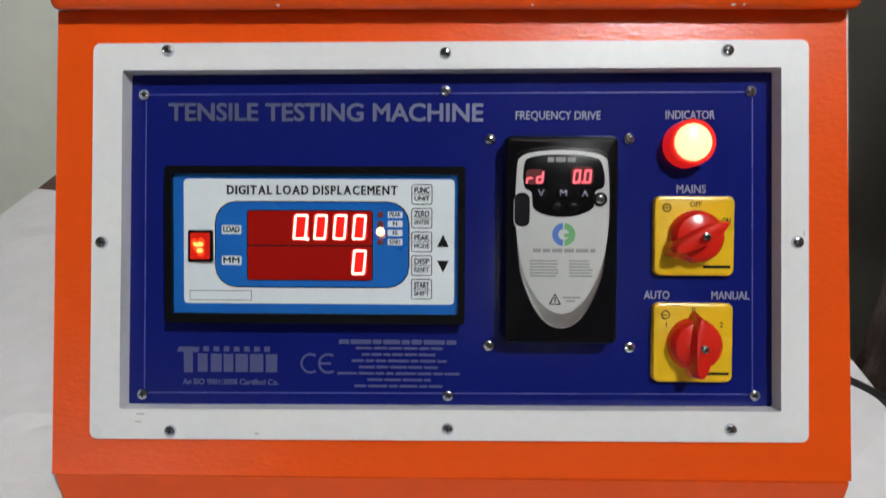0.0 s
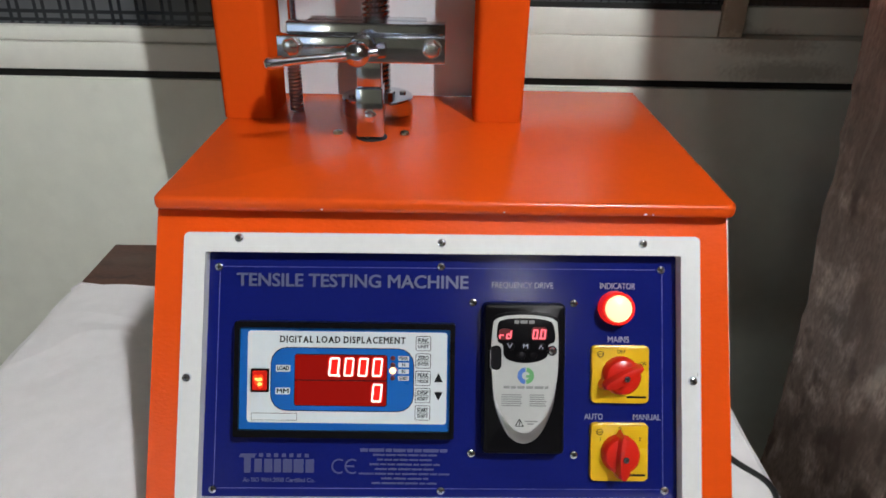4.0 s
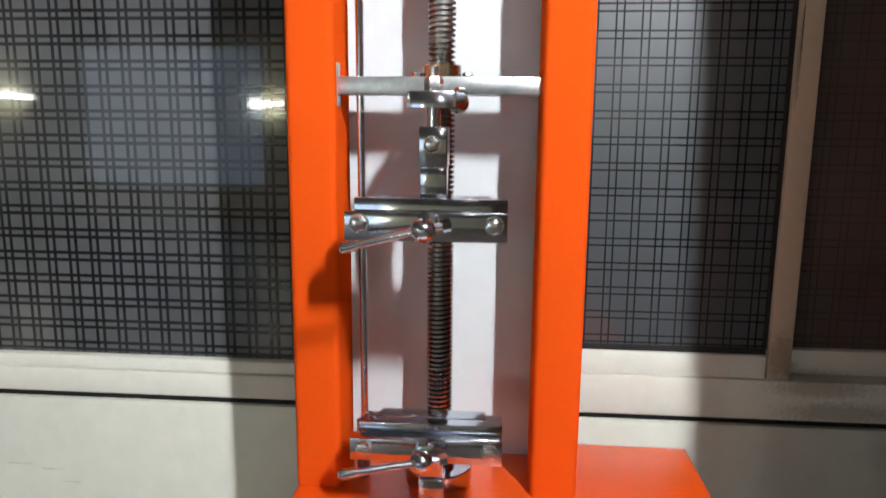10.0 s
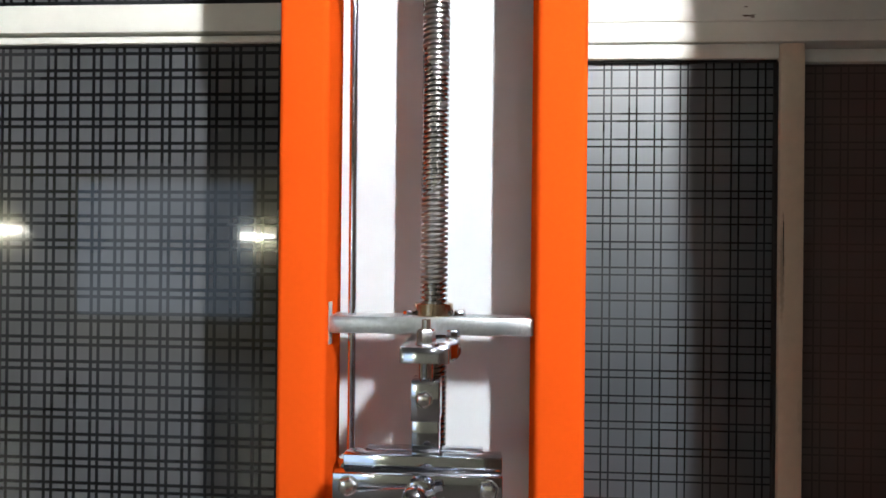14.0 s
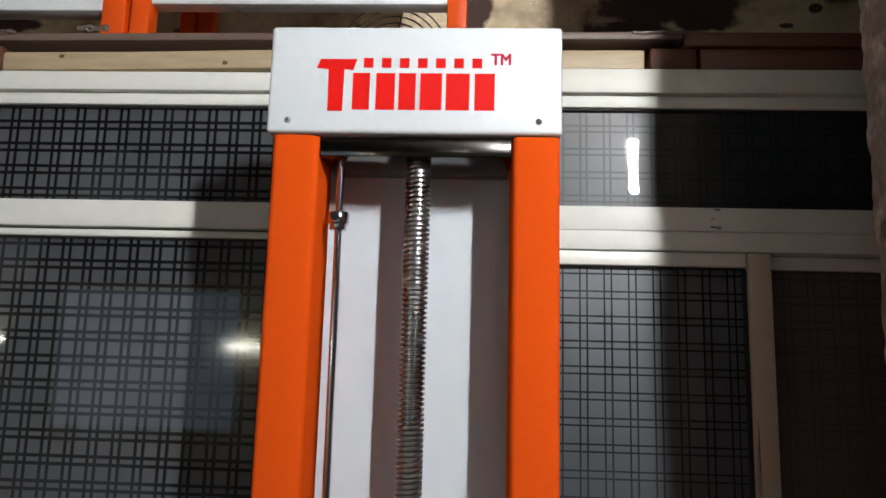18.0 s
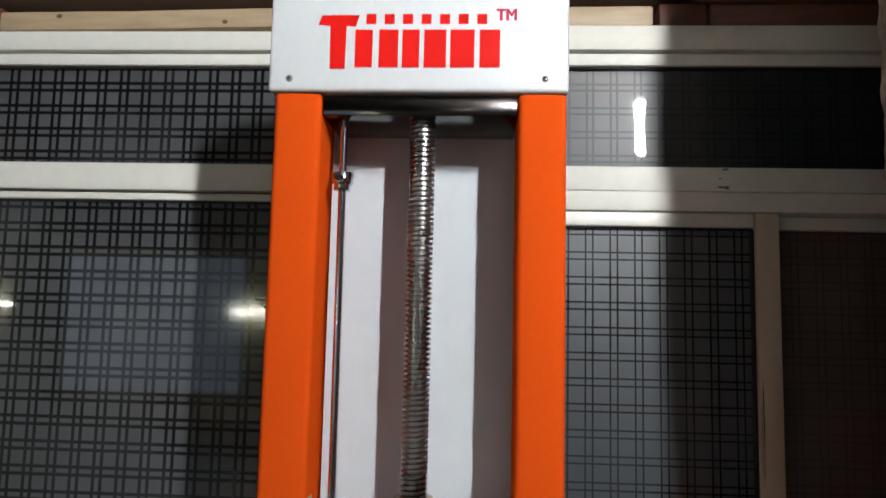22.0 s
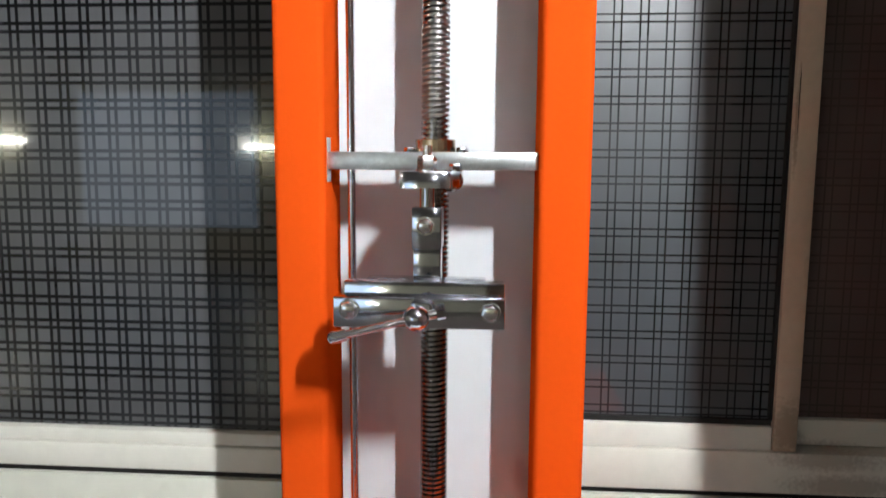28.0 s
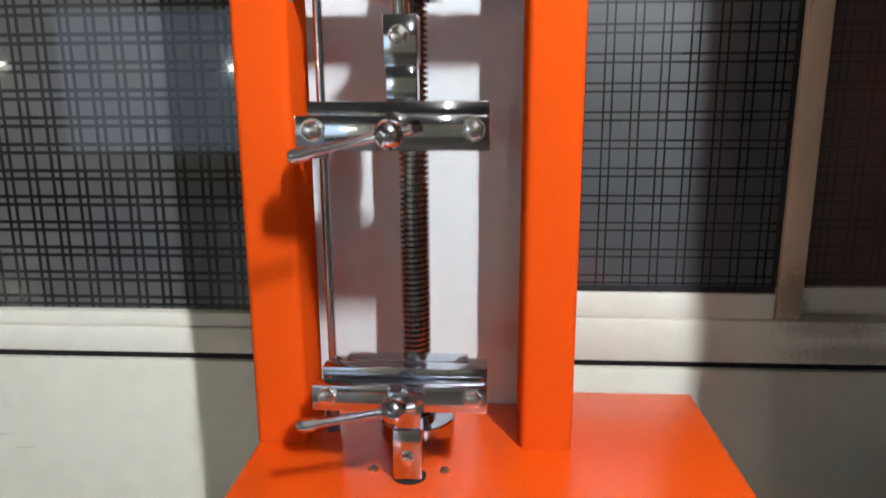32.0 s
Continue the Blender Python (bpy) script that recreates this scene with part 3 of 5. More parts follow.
# ---- the table ----
TZ = 0.75
tab = thing("table", "dark brown laminate table under a white cloth", "table")
bm = bmesh.new()
box(bm, -0.470, 0.487, -0.62, 0.302, TZ - 0.028, TZ, 0.002)
part("tabletop", bm, DARK_WOOD, tab)
for x in (-0.43, 0.44):
    for y in (-0.57, 0.26):
        bm = bmesh.new()
        box(bm, x - 0.025, x + 0.025, y - 0.025, y + 0.025, 0, TZ - 0.0285, 0.003)
        part("leg", bm, DARK_WOOD, tab)
bm = bmesh.new()
NX, NYC = 70, 60
rows = []
for j in range(NYC + 1):
    r = []
    for i in range(NX + 1):
        s, q = -0.13 + 1.247 * i / NX, -0.10 + 0.90 * j / NYC
        x, z = -0.475 + s, TZ + 0.004
        y = 0.152 - 0.012 * noise.noise((s * 4, 0, 0)) - max(q, 0) if q >= 0 else 0.152
        fold = 0.010 * max(0, noise.noise((s * 7 + q * 2, q * 4, 1))) + 0.007 * abs(noise.noise((s * 9 + q * 5, q * 8 - s * 6, 2)))
        if -0.02 < q < 0.60 and 0.29 < s < 0.89:
            fold *= 0.1
        if q < 0:
            y = 0.152 - 0.012 * noise.noise((s * 4, 0, 0))
        if s < 0:
            x, z = -0.4765 - 1.2 * fold, TZ + s
        elif s > 0.967:
            x, z = 0.4935 + fold, TZ - (s - 0.967)
        z += fold if 0 <= s <= 0.967 else 0
        if q > 0.79:
            y, z = -0.628 - fold, z - (q - 0.79)
        r.append(bm.verts.new((x, y, z)))
    rows.append(r)
for a, b in zip(rows, rows[1:]):
    for i in range(NX):
        bm.faces.new((a[i], b[i], b[i + 1], a[i + 1]))
bmesh.ops.remove_doubles(bm, verts=bm.verts, dist=0.0001)
bmesh.ops.recalc_face_normals(bm, faces=bm.faces)
solid("tablecloth", bm, CLOTH, "creased white cloth spread over the table", "tablecloth", kind="object")

# ---- lamps ----
BULB_MAT = glow("lit_pendant_tube", (0.97, 0.985, 1.0), BULB)
BACK_MAT = glow("lit_back_tube", (1.0, 0.97, 0.94), BACK_TUBE)
SIDE_FILL_MAT = glow("side_fill_tube", (1.0, 0.87, 0.75), SIDE_FILL)
FAR_MAT = glow("lit_far_tube", (1.0, 0.98, 0.84), FAR_TUBE)
CAP_MAT = paint("lamp_fitting_white", (0.7, 0.7, 0.68), 0.4)


def tube_lamp(p0, p1, mat, label, back=(0, 0, 1)):
    """A tube between two holders on a batten housing; back points from the tube to what it is fixed to."""
    p0, p1 = Vector(p0), Vector(p1)
    half = (p1 - p0).length / 2 + 0.02
    m = Matrix.Translation((p0 + p1) / 2) @ Matrix((*[list(r) for r in zip((p1 - p0).normalized(), Vector(back).cross((p1 - p0).normalized()), Vector(back))],)).to_4x4()
    lamp = thing("tube_lamp", label, "lamp", "tube lamps")
    bm = bmesh.new()
    rod(bm, p0, p1, 0.014, seg=16)
    part("tube", bm, mat, lamp)
    bm = bmesh.new()
    box(bm, -half, half, -0.02, 0.02, 0.030, 0.098 if back[2] == 0 else 0.135, 0.003)
    part("batten_housing", bm, CAP_MAT, lamp, at=m)
    for x in (-half + 0.01, half - 0.01):
        bm = bmesh.new()
        box(bm, x - 0.012, x + 0.012, -0.016, 0.016, -0.02, 0.0295, 0.002)
        part("lamp_holder", bm, CAP_MAT, lamp, at=m)
    return lamp


LX, LY = 0.795, -1.42
pend = thing("pendant_lamp", "lit white upright tube bulb hanging on a short cord", "lamp")
bm = bmesh.new()
rod(bm, (LX, LY, 2.585), (LX, LY, 2.796), 0.023, seg=20)
ball(bm, (LX, LY, 2.585), 0.023, 20, 10)
part("bulb", bm, BULB_MAT, pend, "glowing white tube bulb")
bm = bmesh.new()
rod(bm, (LX, LY, 2.797), (LX, LY, 2.862), 0.026, 0.018, seg=20)
part("lamp_holder", bm, CAP_MAT, pend)
bm = bmesh.new()
rod(bm, (LX, LY, 2.861), (LX, LY, 2.9495), 0.004, seg=10)
part("cord", bm, CAP_MAT, pend)
tube_lamp((0.69, -3.9, 2.815), (0.85, -5.08, 2.815), BACK_MAT, "lit white fluorescent tube lamp under the ceiling, out of view")
# added fill light from the left, kept clear of the glass reflections
tube_lamp((-3.45, -2.2, 2.815), (-3.75, -3.35, 2.815), SIDE_FILL_MAT, "lit white fluorescent tube lamp under the ceiling, out of view")
tube_lamp((-4.02, -9.9, 1.90), (-3.46, -9.9, 1.90), FAR_MAT, "lit fluorescent tube lamp on the far wall", (0, -1, 0))
tube_lamp((-6.9, -8.55, 1.93), (-6.9, -7.6, 1.93), FAR_MAT, "lit fluorescent tube lamp on the side wall", (-1, 0, 0))

# ---- the tensile testing machine ----
BOLT = paint("bright_bolt_steel", (0.80, 0.82, 0.84), 0.2, 1.0, bump=0.02, vary=0.05)
CHROME = paint("polished_chrome", (0.57, 0.615, 0.70), 0.10, 1.0, bump=0.03, bump_scale=45, vary=0.06, rough_vary=0.04)
ZINC = paint("zinc_plated_steel", (0.64, 0.69, 0.715), 0.36, 1.0, rough_vary=0.06, bump=0.03, bump_scale=150, vary=0.15, scale=60, spots=(0.40, 0.45, 0.47), spot_scale=30, spot_at=(0.5, 0.75))
SCREW_STEEL = paint("oiled_screw_steel", (0.31, 0.305, 0.30), 0.25, 1.0, bump=0.02, vary=0.15)
BRASS = paint("turned_brass", (0.47, 0.37, 0.25), 0.26, 1.0, bump=0.01, vary=0.1)
BLUE = paint("blue_panel_film", (0.006, 0.011, 0.132), 0.15, bump=0.05, bump_scale=34, vary=0.05, spec=0.28, rough_vary=0.05, scale=60)
ZB = 1.080
PX0, PX1 = -0.1535, 0.3895  # outer faces of the console's side panels
machine = thing("tensile_testing_machine", "orange tensile testing machine with blue control panel on the clothed table", "testing machine", at=Matrix.Identity(4))
UP, OUT = Vector((0, 0.466, 0.885)).normalized(), Vector((0, -0.885, 0.466)).normalized()
PANEL = Matrix(((1, 0, 0, 0.117), (0, UP.y, OUT.y, -0.3112), (0, UP.z, OUT.z, 0.92), (0, 0, 0, 1)))


def front_y(z):
    return -0.3112 + (z - 0.92) * UP.y / UP.z


def prism(prof, x0, x1):
    """A solid with the side outline prof (y, z) from x0 to x1."""
    bm = bmesh.new()
    n = len(prof)
    lo = [bm.verts.new((x0, y, z)) for y, z in prof]
    hi = [bm.verts.new((x1, y, z)) for y, z in prof]
    bm.faces.new(lo)
    bm.faces.new(hi[::-1])
    for k in range(n):
        bm.faces.new((lo[k], hi[k], hi[(k + 1) % n], lo[(k + 1) % n]))
    bmesh.ops.recalc_face_normals(bm, faces=bm.faces)
    return bm


LIP = front_y(0.783) + 0.003


def tapered(bm):
    """Draws the console's sides in towards its top."""
    for v in bm.verts:
        v.co.x = 0.1172 + (v.co.x - 0.1172) * (1.0135 + (v.co.z - 0.783) * -0.108)
    return bm


bm = prism([(LIP, TZ + 0.0045), (LIP, 0.7815), (LIP + 0.03, 0.7835), (front_y(1.066) + 0.03, 1.066), (0.158, 1.066), (0.158, TZ + 0.0045)], PX0 + 0.002, PX1 - 0.002)
part("console_body", tapered(bm), ORANGE, machine)
bm = bmesh.new()
outer = [(-0.2668, 0.1650), (-0.2745, -0.1545), (0.2760, -0.1530), (0.2660, 0.1650)]
inner = [(-0.2320, 0.1290), (-0.2320, -0.1130), (0.2330, -0.1130), (0.2330, 0.1290)]
ring_plate(outer, inner, 0.0175, bm, -0.0211)
part("front_plate", bm, ORANGE_GLOSS, machine, "sloping orange front with a panel opening", PANEL)
for x0, x1 in ((PX0, PX0 + 0.0018), (PX1 - 0.0018, PX1)):
    bm = prism([(LIP + 0.004, TZ + 0.0045), (LIP + 0.004, 0.783), (front_y(1.066) + 0.006, 1.066), (0.156, 1.066), (0.156, TZ + 0.0045)], x0, x1)
    part("side_panel", tapered(bm), WHITE_PAINT, machine, "white side panel of the console")
bm = bmesh.new()
pts = [(-0.1495, 0.164), (-0.1495, -0.234)] + [(-0.1405 - 0.009 * math.cos(radians(a)), -0.236 - 0.009 * math.sin(radians(a))) for a in (20, 45, 70)] + [(-0.139, -0.245), (0.3765, -0.245)]
pts += [(0.3785 + 0.009 * math.sin(radians(a)), -0.236 - 0.009 * math.cos(radians(a))) for a in (20, 45, 70)] + [(0.3880, -0.234), (0.3915, 0.164)]
outline(pts, ZB - 1.0665, 0, bm, 1.0665)
bmesh.ops.bevel(bm, geom=[e for e in bm.edges if abs(e.verts[0].co.z - e.verts[1].co.z) < 1e-5], offset=0.0045, segments=3, profile=0.5, affect="EDGES", clamp_overlap=True)
part("console_lid", bm, ORANGE_LID, machine, "orange lid with a rounded chipped front edge")

# columns and cap
for x0, x1 in ((-0.150, -0.0905), (0.1545, 0.2135)):
    bm = outline(rounded(x1 - x0, 0.090, 0.0080, 6, (x0 + x1) / 2, 0.045), 2.114 - ZB - 0.0005, 0, None, ZB + 0.0005)
    part("column", bm, ORANGE_COLUMN, machine, "orange square tube column")
bm = bmesh.new()
box(bm, -0.157, 0.2155, -0.007, 0.135, 2.115, 2.257, 0.005, 3)
cap = part("head_cap", bm, WHITE_CAP, machine, "white metal head cover")
bm = bmesh.new()
box(bm, -0.118, 0.182, 0.118, 0.122, ZB + 0.001, 2.112)
part("back_plate", bm, WHITE_PLATE, machine, "glossy white back plate")
# chipped paint along the lid's front edge
for x, w in ((0.005, 0.0025), (0.172, 0.0018), (0.302, 0.0035), (0.309, 0.0012)):
    bm = bmesh.new()
    ball(bm, (x, -0.2452, 1.0705), 1.0, 8, 5, (w / 2, 0.0007, 0.0007))
    part("paint_chip", bm, WHITE_PAINT, machine)

# top beam, lead screw, flange, guide rod
BEAM_STEEL = paint("dark_machined_steel", (0.085, 0.08, 0.076), 0.13, 1.0, bump=0.02, vary=0.1)
bm = bmesh.new()
box(bm, -0.0905, 0.154, 0.006, 0.117, 2.088, 2.113, 0.002)
part("top_beam", bm, BEAM_STEEL, machine, "dark polished steel beam between the columns")
SX, SY = 0.034, 0.042


def thread(x, y, z0, z1, r, root, pitch, seg=24):
    """A screw thread as one spiral strip round a core."""
    bm = bmesh.new()
    prof = ((root, 0.0), (r, 0.14), (r, 0.60), (root, 0.76), (root, 1.0))
    n = int((z1 - z0) / pitch * seg)
    last = None
    for i in range(n + 1):
        a = 2 * math.pi * i / seg
        col = [bm.verts.new((x + q * math.cos(a), y + q * math.sin(a), z0 + pitch * (i / seg + h - 1))) for q, h in prof]
        if last:
            for k in range(4):
                bm.faces.new((last[k], col[k], col[k + 1], last[k + 1]))
        last = col
    return bm


part("lead_screw", thread(SX, SY, ZB + 0.012, 2.094, 0.0168, 0.0126, 0.0063), SCREW_STEEL, machine, "oiled trapezoidal steel lead screw", sharp=25)
bm = bmesh.new()
lathe(bm, ((0.0445, 0.0), (0.0445, 0.019), (0.043, 0.021), (0.022, 0.021), (0.022, 0.027), (0.0168, 0.027)), Matrix.Translation((SX, SY, ZB + 0.0003)), 40)
flange = part("screw_flange", bm, CHROME, machine, "bright round flange at the screw foot")
for k in range(4):
    a = radians(20 + 90 * k)
    bm = bmesh.new()
    rod(bm, (SX + 0.033 * math.cos(a), SY + 0.033 * math.sin(a), ZB + 0.019), (SX + 0.033 * math.cos(a), SY + 0.033 * math.sin(a), ZB + 0.0235), 0.0042, seg=12)
    part("screw", bm, SCREW_STEEL, flange)
GX, GY = -0.067, 0.034
bm = bmesh.new()
rod(bm, (GX + 0.003, GY, ZB), (GX, GY, 2.092), 0.0050, seg=16)
guide = part("guide_rod", bm, CHROME, machine, "thin polished guide rod")
part("threaded_foot", thread(GX, GY, ZB + 0.004, 1.163, 0.0085, 0.0066, 0.0045, 16), SCREW_STEEL, guide, sharp=25)
for z in (1.997, 1.408):
    bm = bmesh.new()
    lathe(bm, ((0.0052, 0), (0.0100, 0), (0.0106, 0.001), (0.0106, 0.0085), (0.0132, 0.0086), (0.0136, 0.0096), (0.0136, 0.0225), (0.0130, 0.0235), (0.0052, 0.0235)), Matrix.Translation((GX, GY, z)), 24)
    rod(bm, (GX - 0.002, GY - 0.011, z + 0.016), (GX - 0.002, GY - 0.019, z + 0.016), 0.0052, seg=12)
    part("stop_collar", bm, CHROME, guide, "chrome stop collar with a set screw")


def hex_head(p, axis, r, h, washer=True):
    """A hexagonal bolt head with a chamfered top and a washer."""
    bm = bmesh.new()
    p, axis = Vector(p), Vector(axis).normalized()
    q = Matrix.Translation(p) @ axis.to_track_quat("Z", "Y").to_matrix().to_4x4()
    if washer:
        lathe(bm, ((r * 1.18, 0), (r * 1.18, 0.0012), (r * 0.9, 0.0012)), q, 20)
    lathe(bm, ((r, 0.001), (r, h * 0.8), (r * 0.86, h), (0, h)), q @ pose(0, 0, 0, 0, 0, 12), 6)
    return bm


def round_head(p, axis, r, h, slot=True):
    """A domed screw head; two dark bars paint the shade of its cross recess."""
    bm = bmesh.new()
    p, axis = Vector(p), Vector(axis).normalized()
    q = Matrix.Translation(p) @ axis.to_track_quat("Z", "Y").to_matrix().to_4x4()
    lathe(bm, ((r, 0), (r, h * 0.3), (r * 0.85, h * 0.75), (r * 0.5, h), (0, h * 1.02)), q, 16)
    count = len(bm.faces)
    cross = bmesh.new()
    for a, b in ((r * 0.5, r * 0.13), (r * 0.13, r * 0.5)):
        box(cross, -a, a, -b, b, h * 0.8, h * (1.03 if a > b else 1.035))
    cross.transform(q)
    me = bpy.data.meshes.new("recess")
    cross.to_mesh(me)
    cross.free()
    bm.from_mesh(me)
    bpy.data.meshes.remove(me)
    for k, f in enumerate(bm.faces):
        f.material_index = 1 if k >= count else 0
    return bm


def bolt_head(p, r, h):
    """A hexagon bolt head with a domed, chamfered face, turned to -y."""
    bm = bmesh.new()
    q = Matrix.Translation(p) @ Vector((0, -1, 0)).to_track_quat("Z", "Y").to_matrix().to_4x4()
    lathe(bm, ((r * 1.1, 0), (r * 1.1, 0.001), (r * 0.8, 0.001)), q, 24)
    lathe(bm, ((r, 0.001), (r, h * 0.6), (r * 0.80, h * 0.88), (r * 0.45, h), (0, h)), q @ pose(0, 0, 0, 0, 0, 17), 6)
    return bm


# crosshead
PAD_GREY = paint("grey_plastic_pad", (0.28, 0.28, 0.27), 0.5)
bm = bmesh.new()
box(bm, -0.0905, 0.154, 0.014, 0.066, 1.5845, 1.605, 0.0012)
cross = part("crosshead", bm, ZINC, machine, "zinc-plated crosshead bar across the columns")
bm = bmesh.new()
lathe(bm, ((0.0172, 0), (0.0232, 0), (0.0237, 0.0006), (0.0237, 0.0142), (0.0229, 0.0152), (0.0172, 0.0152)), Matrix.Translation((SX, SY, 1.6052)), 32)
part("bush", bm, BRASS, cross, "turned brass nut of the lead screw")
for x, y in ((0.004, 0.036), (0.066, 0.036), (0.066, 0.055)):
    part("bolt", hex_head((x, y, 1.605), (0, 0, 1), 0.0068, 0.006), CHROME, cross)
bm = bmesh.new()
pts = [(-0.026, 0.028), (-0.0268, -0.074), (-0.0255, -0.078), (-0.022, -0.080), (0.022, -0.080), (0.0255, -0.078), (0.0268, -0.074), (0.0268, -0.045), (0.033, -0.036), (0.034, 0.028)]
outline(pts, 0.0175, 0.003, bm)
part("load_cell", bm, CHROME, cross, "polished load cell block", pose(SX, -0.008, 1.5665))
bm = bmesh.new()
lathe(bm, ((0.009, 0), (0.0118, 0.003), (0.0118, 0.016), (0.009, 0.02)), pose(0.059, -0.02, 1.573, 90, 0, 0), 20)
part("cable_gland", bm, SCREW_STEEL, cross)
bm = hex_head((SX, -0.062, 1.584), (0, 0, 1), 0.0105, 0.0155)
rod(bm, (SX, -0.062, 1.584), (SX, -0.062, 1.610), 0.0052, seg=14)
part("bolt", bm, BOLT, cross, "bright hexagon nut on a stud")
part("bolt", hex_head((0.06, 0.004, 1.584), (0, 0, 1), 0.0075, 0.008), CHROME, cross)
bm = bmesh.new()
box(bm, -0.0908, -0.0892, 0.0135, 0.030, 1.570, 1.6215, 0.0007)
part("guide_pad", bm, PAD_GREY, cross, "grey plastic guide pad")


# grips
def grip(nm, z, yf, h, rise, ball_p, tip_p, label):
    """A wide three-bar clamp with end bolts and a tommy-bar lever; z is its bottom, yf its front."""
    g = new(nm)
    g.parent = machine
    tagged(g, label)
    bm = bmesh.new()
    box(bm, -0.056, 0.1165, yf, yf + 0.019, z, z + h, 0.0012)
    part("front_bar", bm, CHROME, g)
    bm = bmesh.new()
    box(bm, -0.050, 0.1165, yf + 0.0240, yf + 0.042, z + 0.001, z + h + rise, 0.001)
    part("jaw", bm, CHROME, g)
    bm = bmesh.new()
    box(bm, -0.050, 0.1165, yf + 0.0445, yf + 0.068, z, z + h + rise - 0.005, 0.001)
    box(bm, -0.030, 0.0965, yf + 0.0445, yf + 0.068, z + h + rise - 0.006, z + h + rise, 0.001)
    part("back_bar", bm, CHROME, g)
    for x in (-0.040, 0.1025):
        part("bolt", bolt_head((x, yf, z + h * 0.60), 0.0094, 0.0085), BOLT, g, "bright hexagon bolt head")
        bm = bmesh.new()
        rod(bm, (x, yf + 0.001, z + h * 0.60), (x, yf + 0.072, z + h * 0.60), 0.005, seg=14)
        part("tie_bolt", bm, SCREW_STEEL, g)
    b, tip = Vector(ball_p), Vector(tip_p)
    bm = bmesh.new()
    rod(bm, (b.x, yf + 0.001, b.z), (b.x, b.y + 0.004, b.z), 0.0075, seg=18)
    lathe(bm, ((0.0135, 0), (0.0135, 0.006), (0.011, 0.008)), Matrix.Translation((b.x, yf, b.z)) @ pose(0, 0, 0, 90, 0, 0), 6)
    part("spindle", bm, CHROME, g)
    bm = bmesh.new()
    ball(bm, b, 0.0130, 22, 14, (1, 0.95, 1))
    lathe(bm, ((0.010, -0.004), (0.0122, -0.003), (0.0122, 0.004), (0.010, 0.005)), Matrix.Translation(b + Vector((0.004, 0.009, 0.006))) @ pose(0, 0, 0, 90, 0, 0), 20)
    part("spindle_head", bm, CHROME, g)
    d = (tip - b).normalized()
    bm = bmesh.new()
    rod(bm, b - d * 0.026, tip, 0.0042, seg=14)
    part("lever", bm, CHROME, g)
    bm = bmesh.new()
    rod(bm, tip - d * 0.006, tip + d * 0.006, 0.0062, seg=14)
    ball(bm, tip + d * 0.006, 0.0062, 14, 8)
    part("lever_knob", bm, CHROME, g)
    bm = bmesh.new()
    rod(bm, b - d * 0.020, b - d * 0.028, 0.0068, seg=6)
    part("lever_nut", bm, CHROME, g)
    return g


up = grip("upper_grip", 1.427, -0.112, 0.031, 0.012, (0.031, -0.137, 1.443), (-0.0405, -0.152, 1.4275), "chrome upper clamp grip with a tommy-bar lever")
low = grip("lower_grip", 1.1715, -0.100, 0.0265, 0.0095, (0.029, -0.128, 1.1865), (-0.046, -0.150, 1.1815), "chrome lower clamp grip with a tommy-bar lever")
bm = bmesh.new()
box(bm, 0.0195, 0.0505, -0.078, -0.042, 1.503, 1.5465, 0.0012)
box(bm, 0.0205, 0.0495, -0.072, -0.046, 1.466, 1.5035, 0.001)
part("stem", bm, CHROME, up)
bm = bmesh.new()
rod(bm, (0.034, -0.060, 1.5463), (0.034, -0.060, 1.5668), 0.008, seg=20)
part("stem_rod", bm, CHROME, up)
part("pin", bolt_head((0.034, -0.078, 1.5275), 0.0088, 0.008), BOLT, up)
bm = bmesh.new()
box(bm, 0.020, 0.0495, -0.077, -0.046, ZB + 0.0045, 1.139, 0.0012)
box(bm, 0.0215, 0.048, -0.074, -0.049, 1.1385, 1.173, 0.001)
part("stem", bm, CHROME, low)
part("pin", bolt_head((0.035, -0.077, 1.109), 0.0070, 0.008), BOLT, low)
bm = bmesh.new()
lathe(bm, ((0.0178, 0), (0.0178, 0.0008), (0.0174, 0.0010), (0, 0.0010)), Matrix.Translation((0.035, -0.062, ZB)), 28)
part("stem_hole", bm, BLACK_GAP, machine, "dark round hole round the lower stem")
bm = bmesh.new()
rod(bm, (0.035, -0.061, ZB), (0.035, -0.061, ZB + 0.006), 0.010, seg=16)
part("stem_peg", bm, SCREW_STEEL, low)
for x in (-0.005, 0.072):
    part("screw", round_head((x, -0.051, ZB), (0, 0, 1), 0.0056, 0.0042), [BRASS, BLACK_GAP], machine)

# head cap: screws and red emblem
FADED_INK = paint("pale_red_mark", (0.45, 0.025, 0.06), 0.5, bump=0.0, vary=0.03, spec=0.1)
RED_INK = paint("red_emblem_film", (0.62, 0.009, 0.007), 0.5, bump=0.0, vary=0.03, spec=0.1)
for x in (-0.130, 0.186):
    part("screw", round_head((x, -0.007, 2.131), (0, -1, 0), 0.0042, 0.003), [SCREW_STEEL, BLACK_GAP], cap)
CAPM = pose(0, -0.0071, 0, 90, 0, 0)


def emblem(parent, polys, mat, at, nm="emblem_shape", depth=0.0005):
    for pts in polys:
        part(nm, outline(pts, depth), mat, parent, at=at)


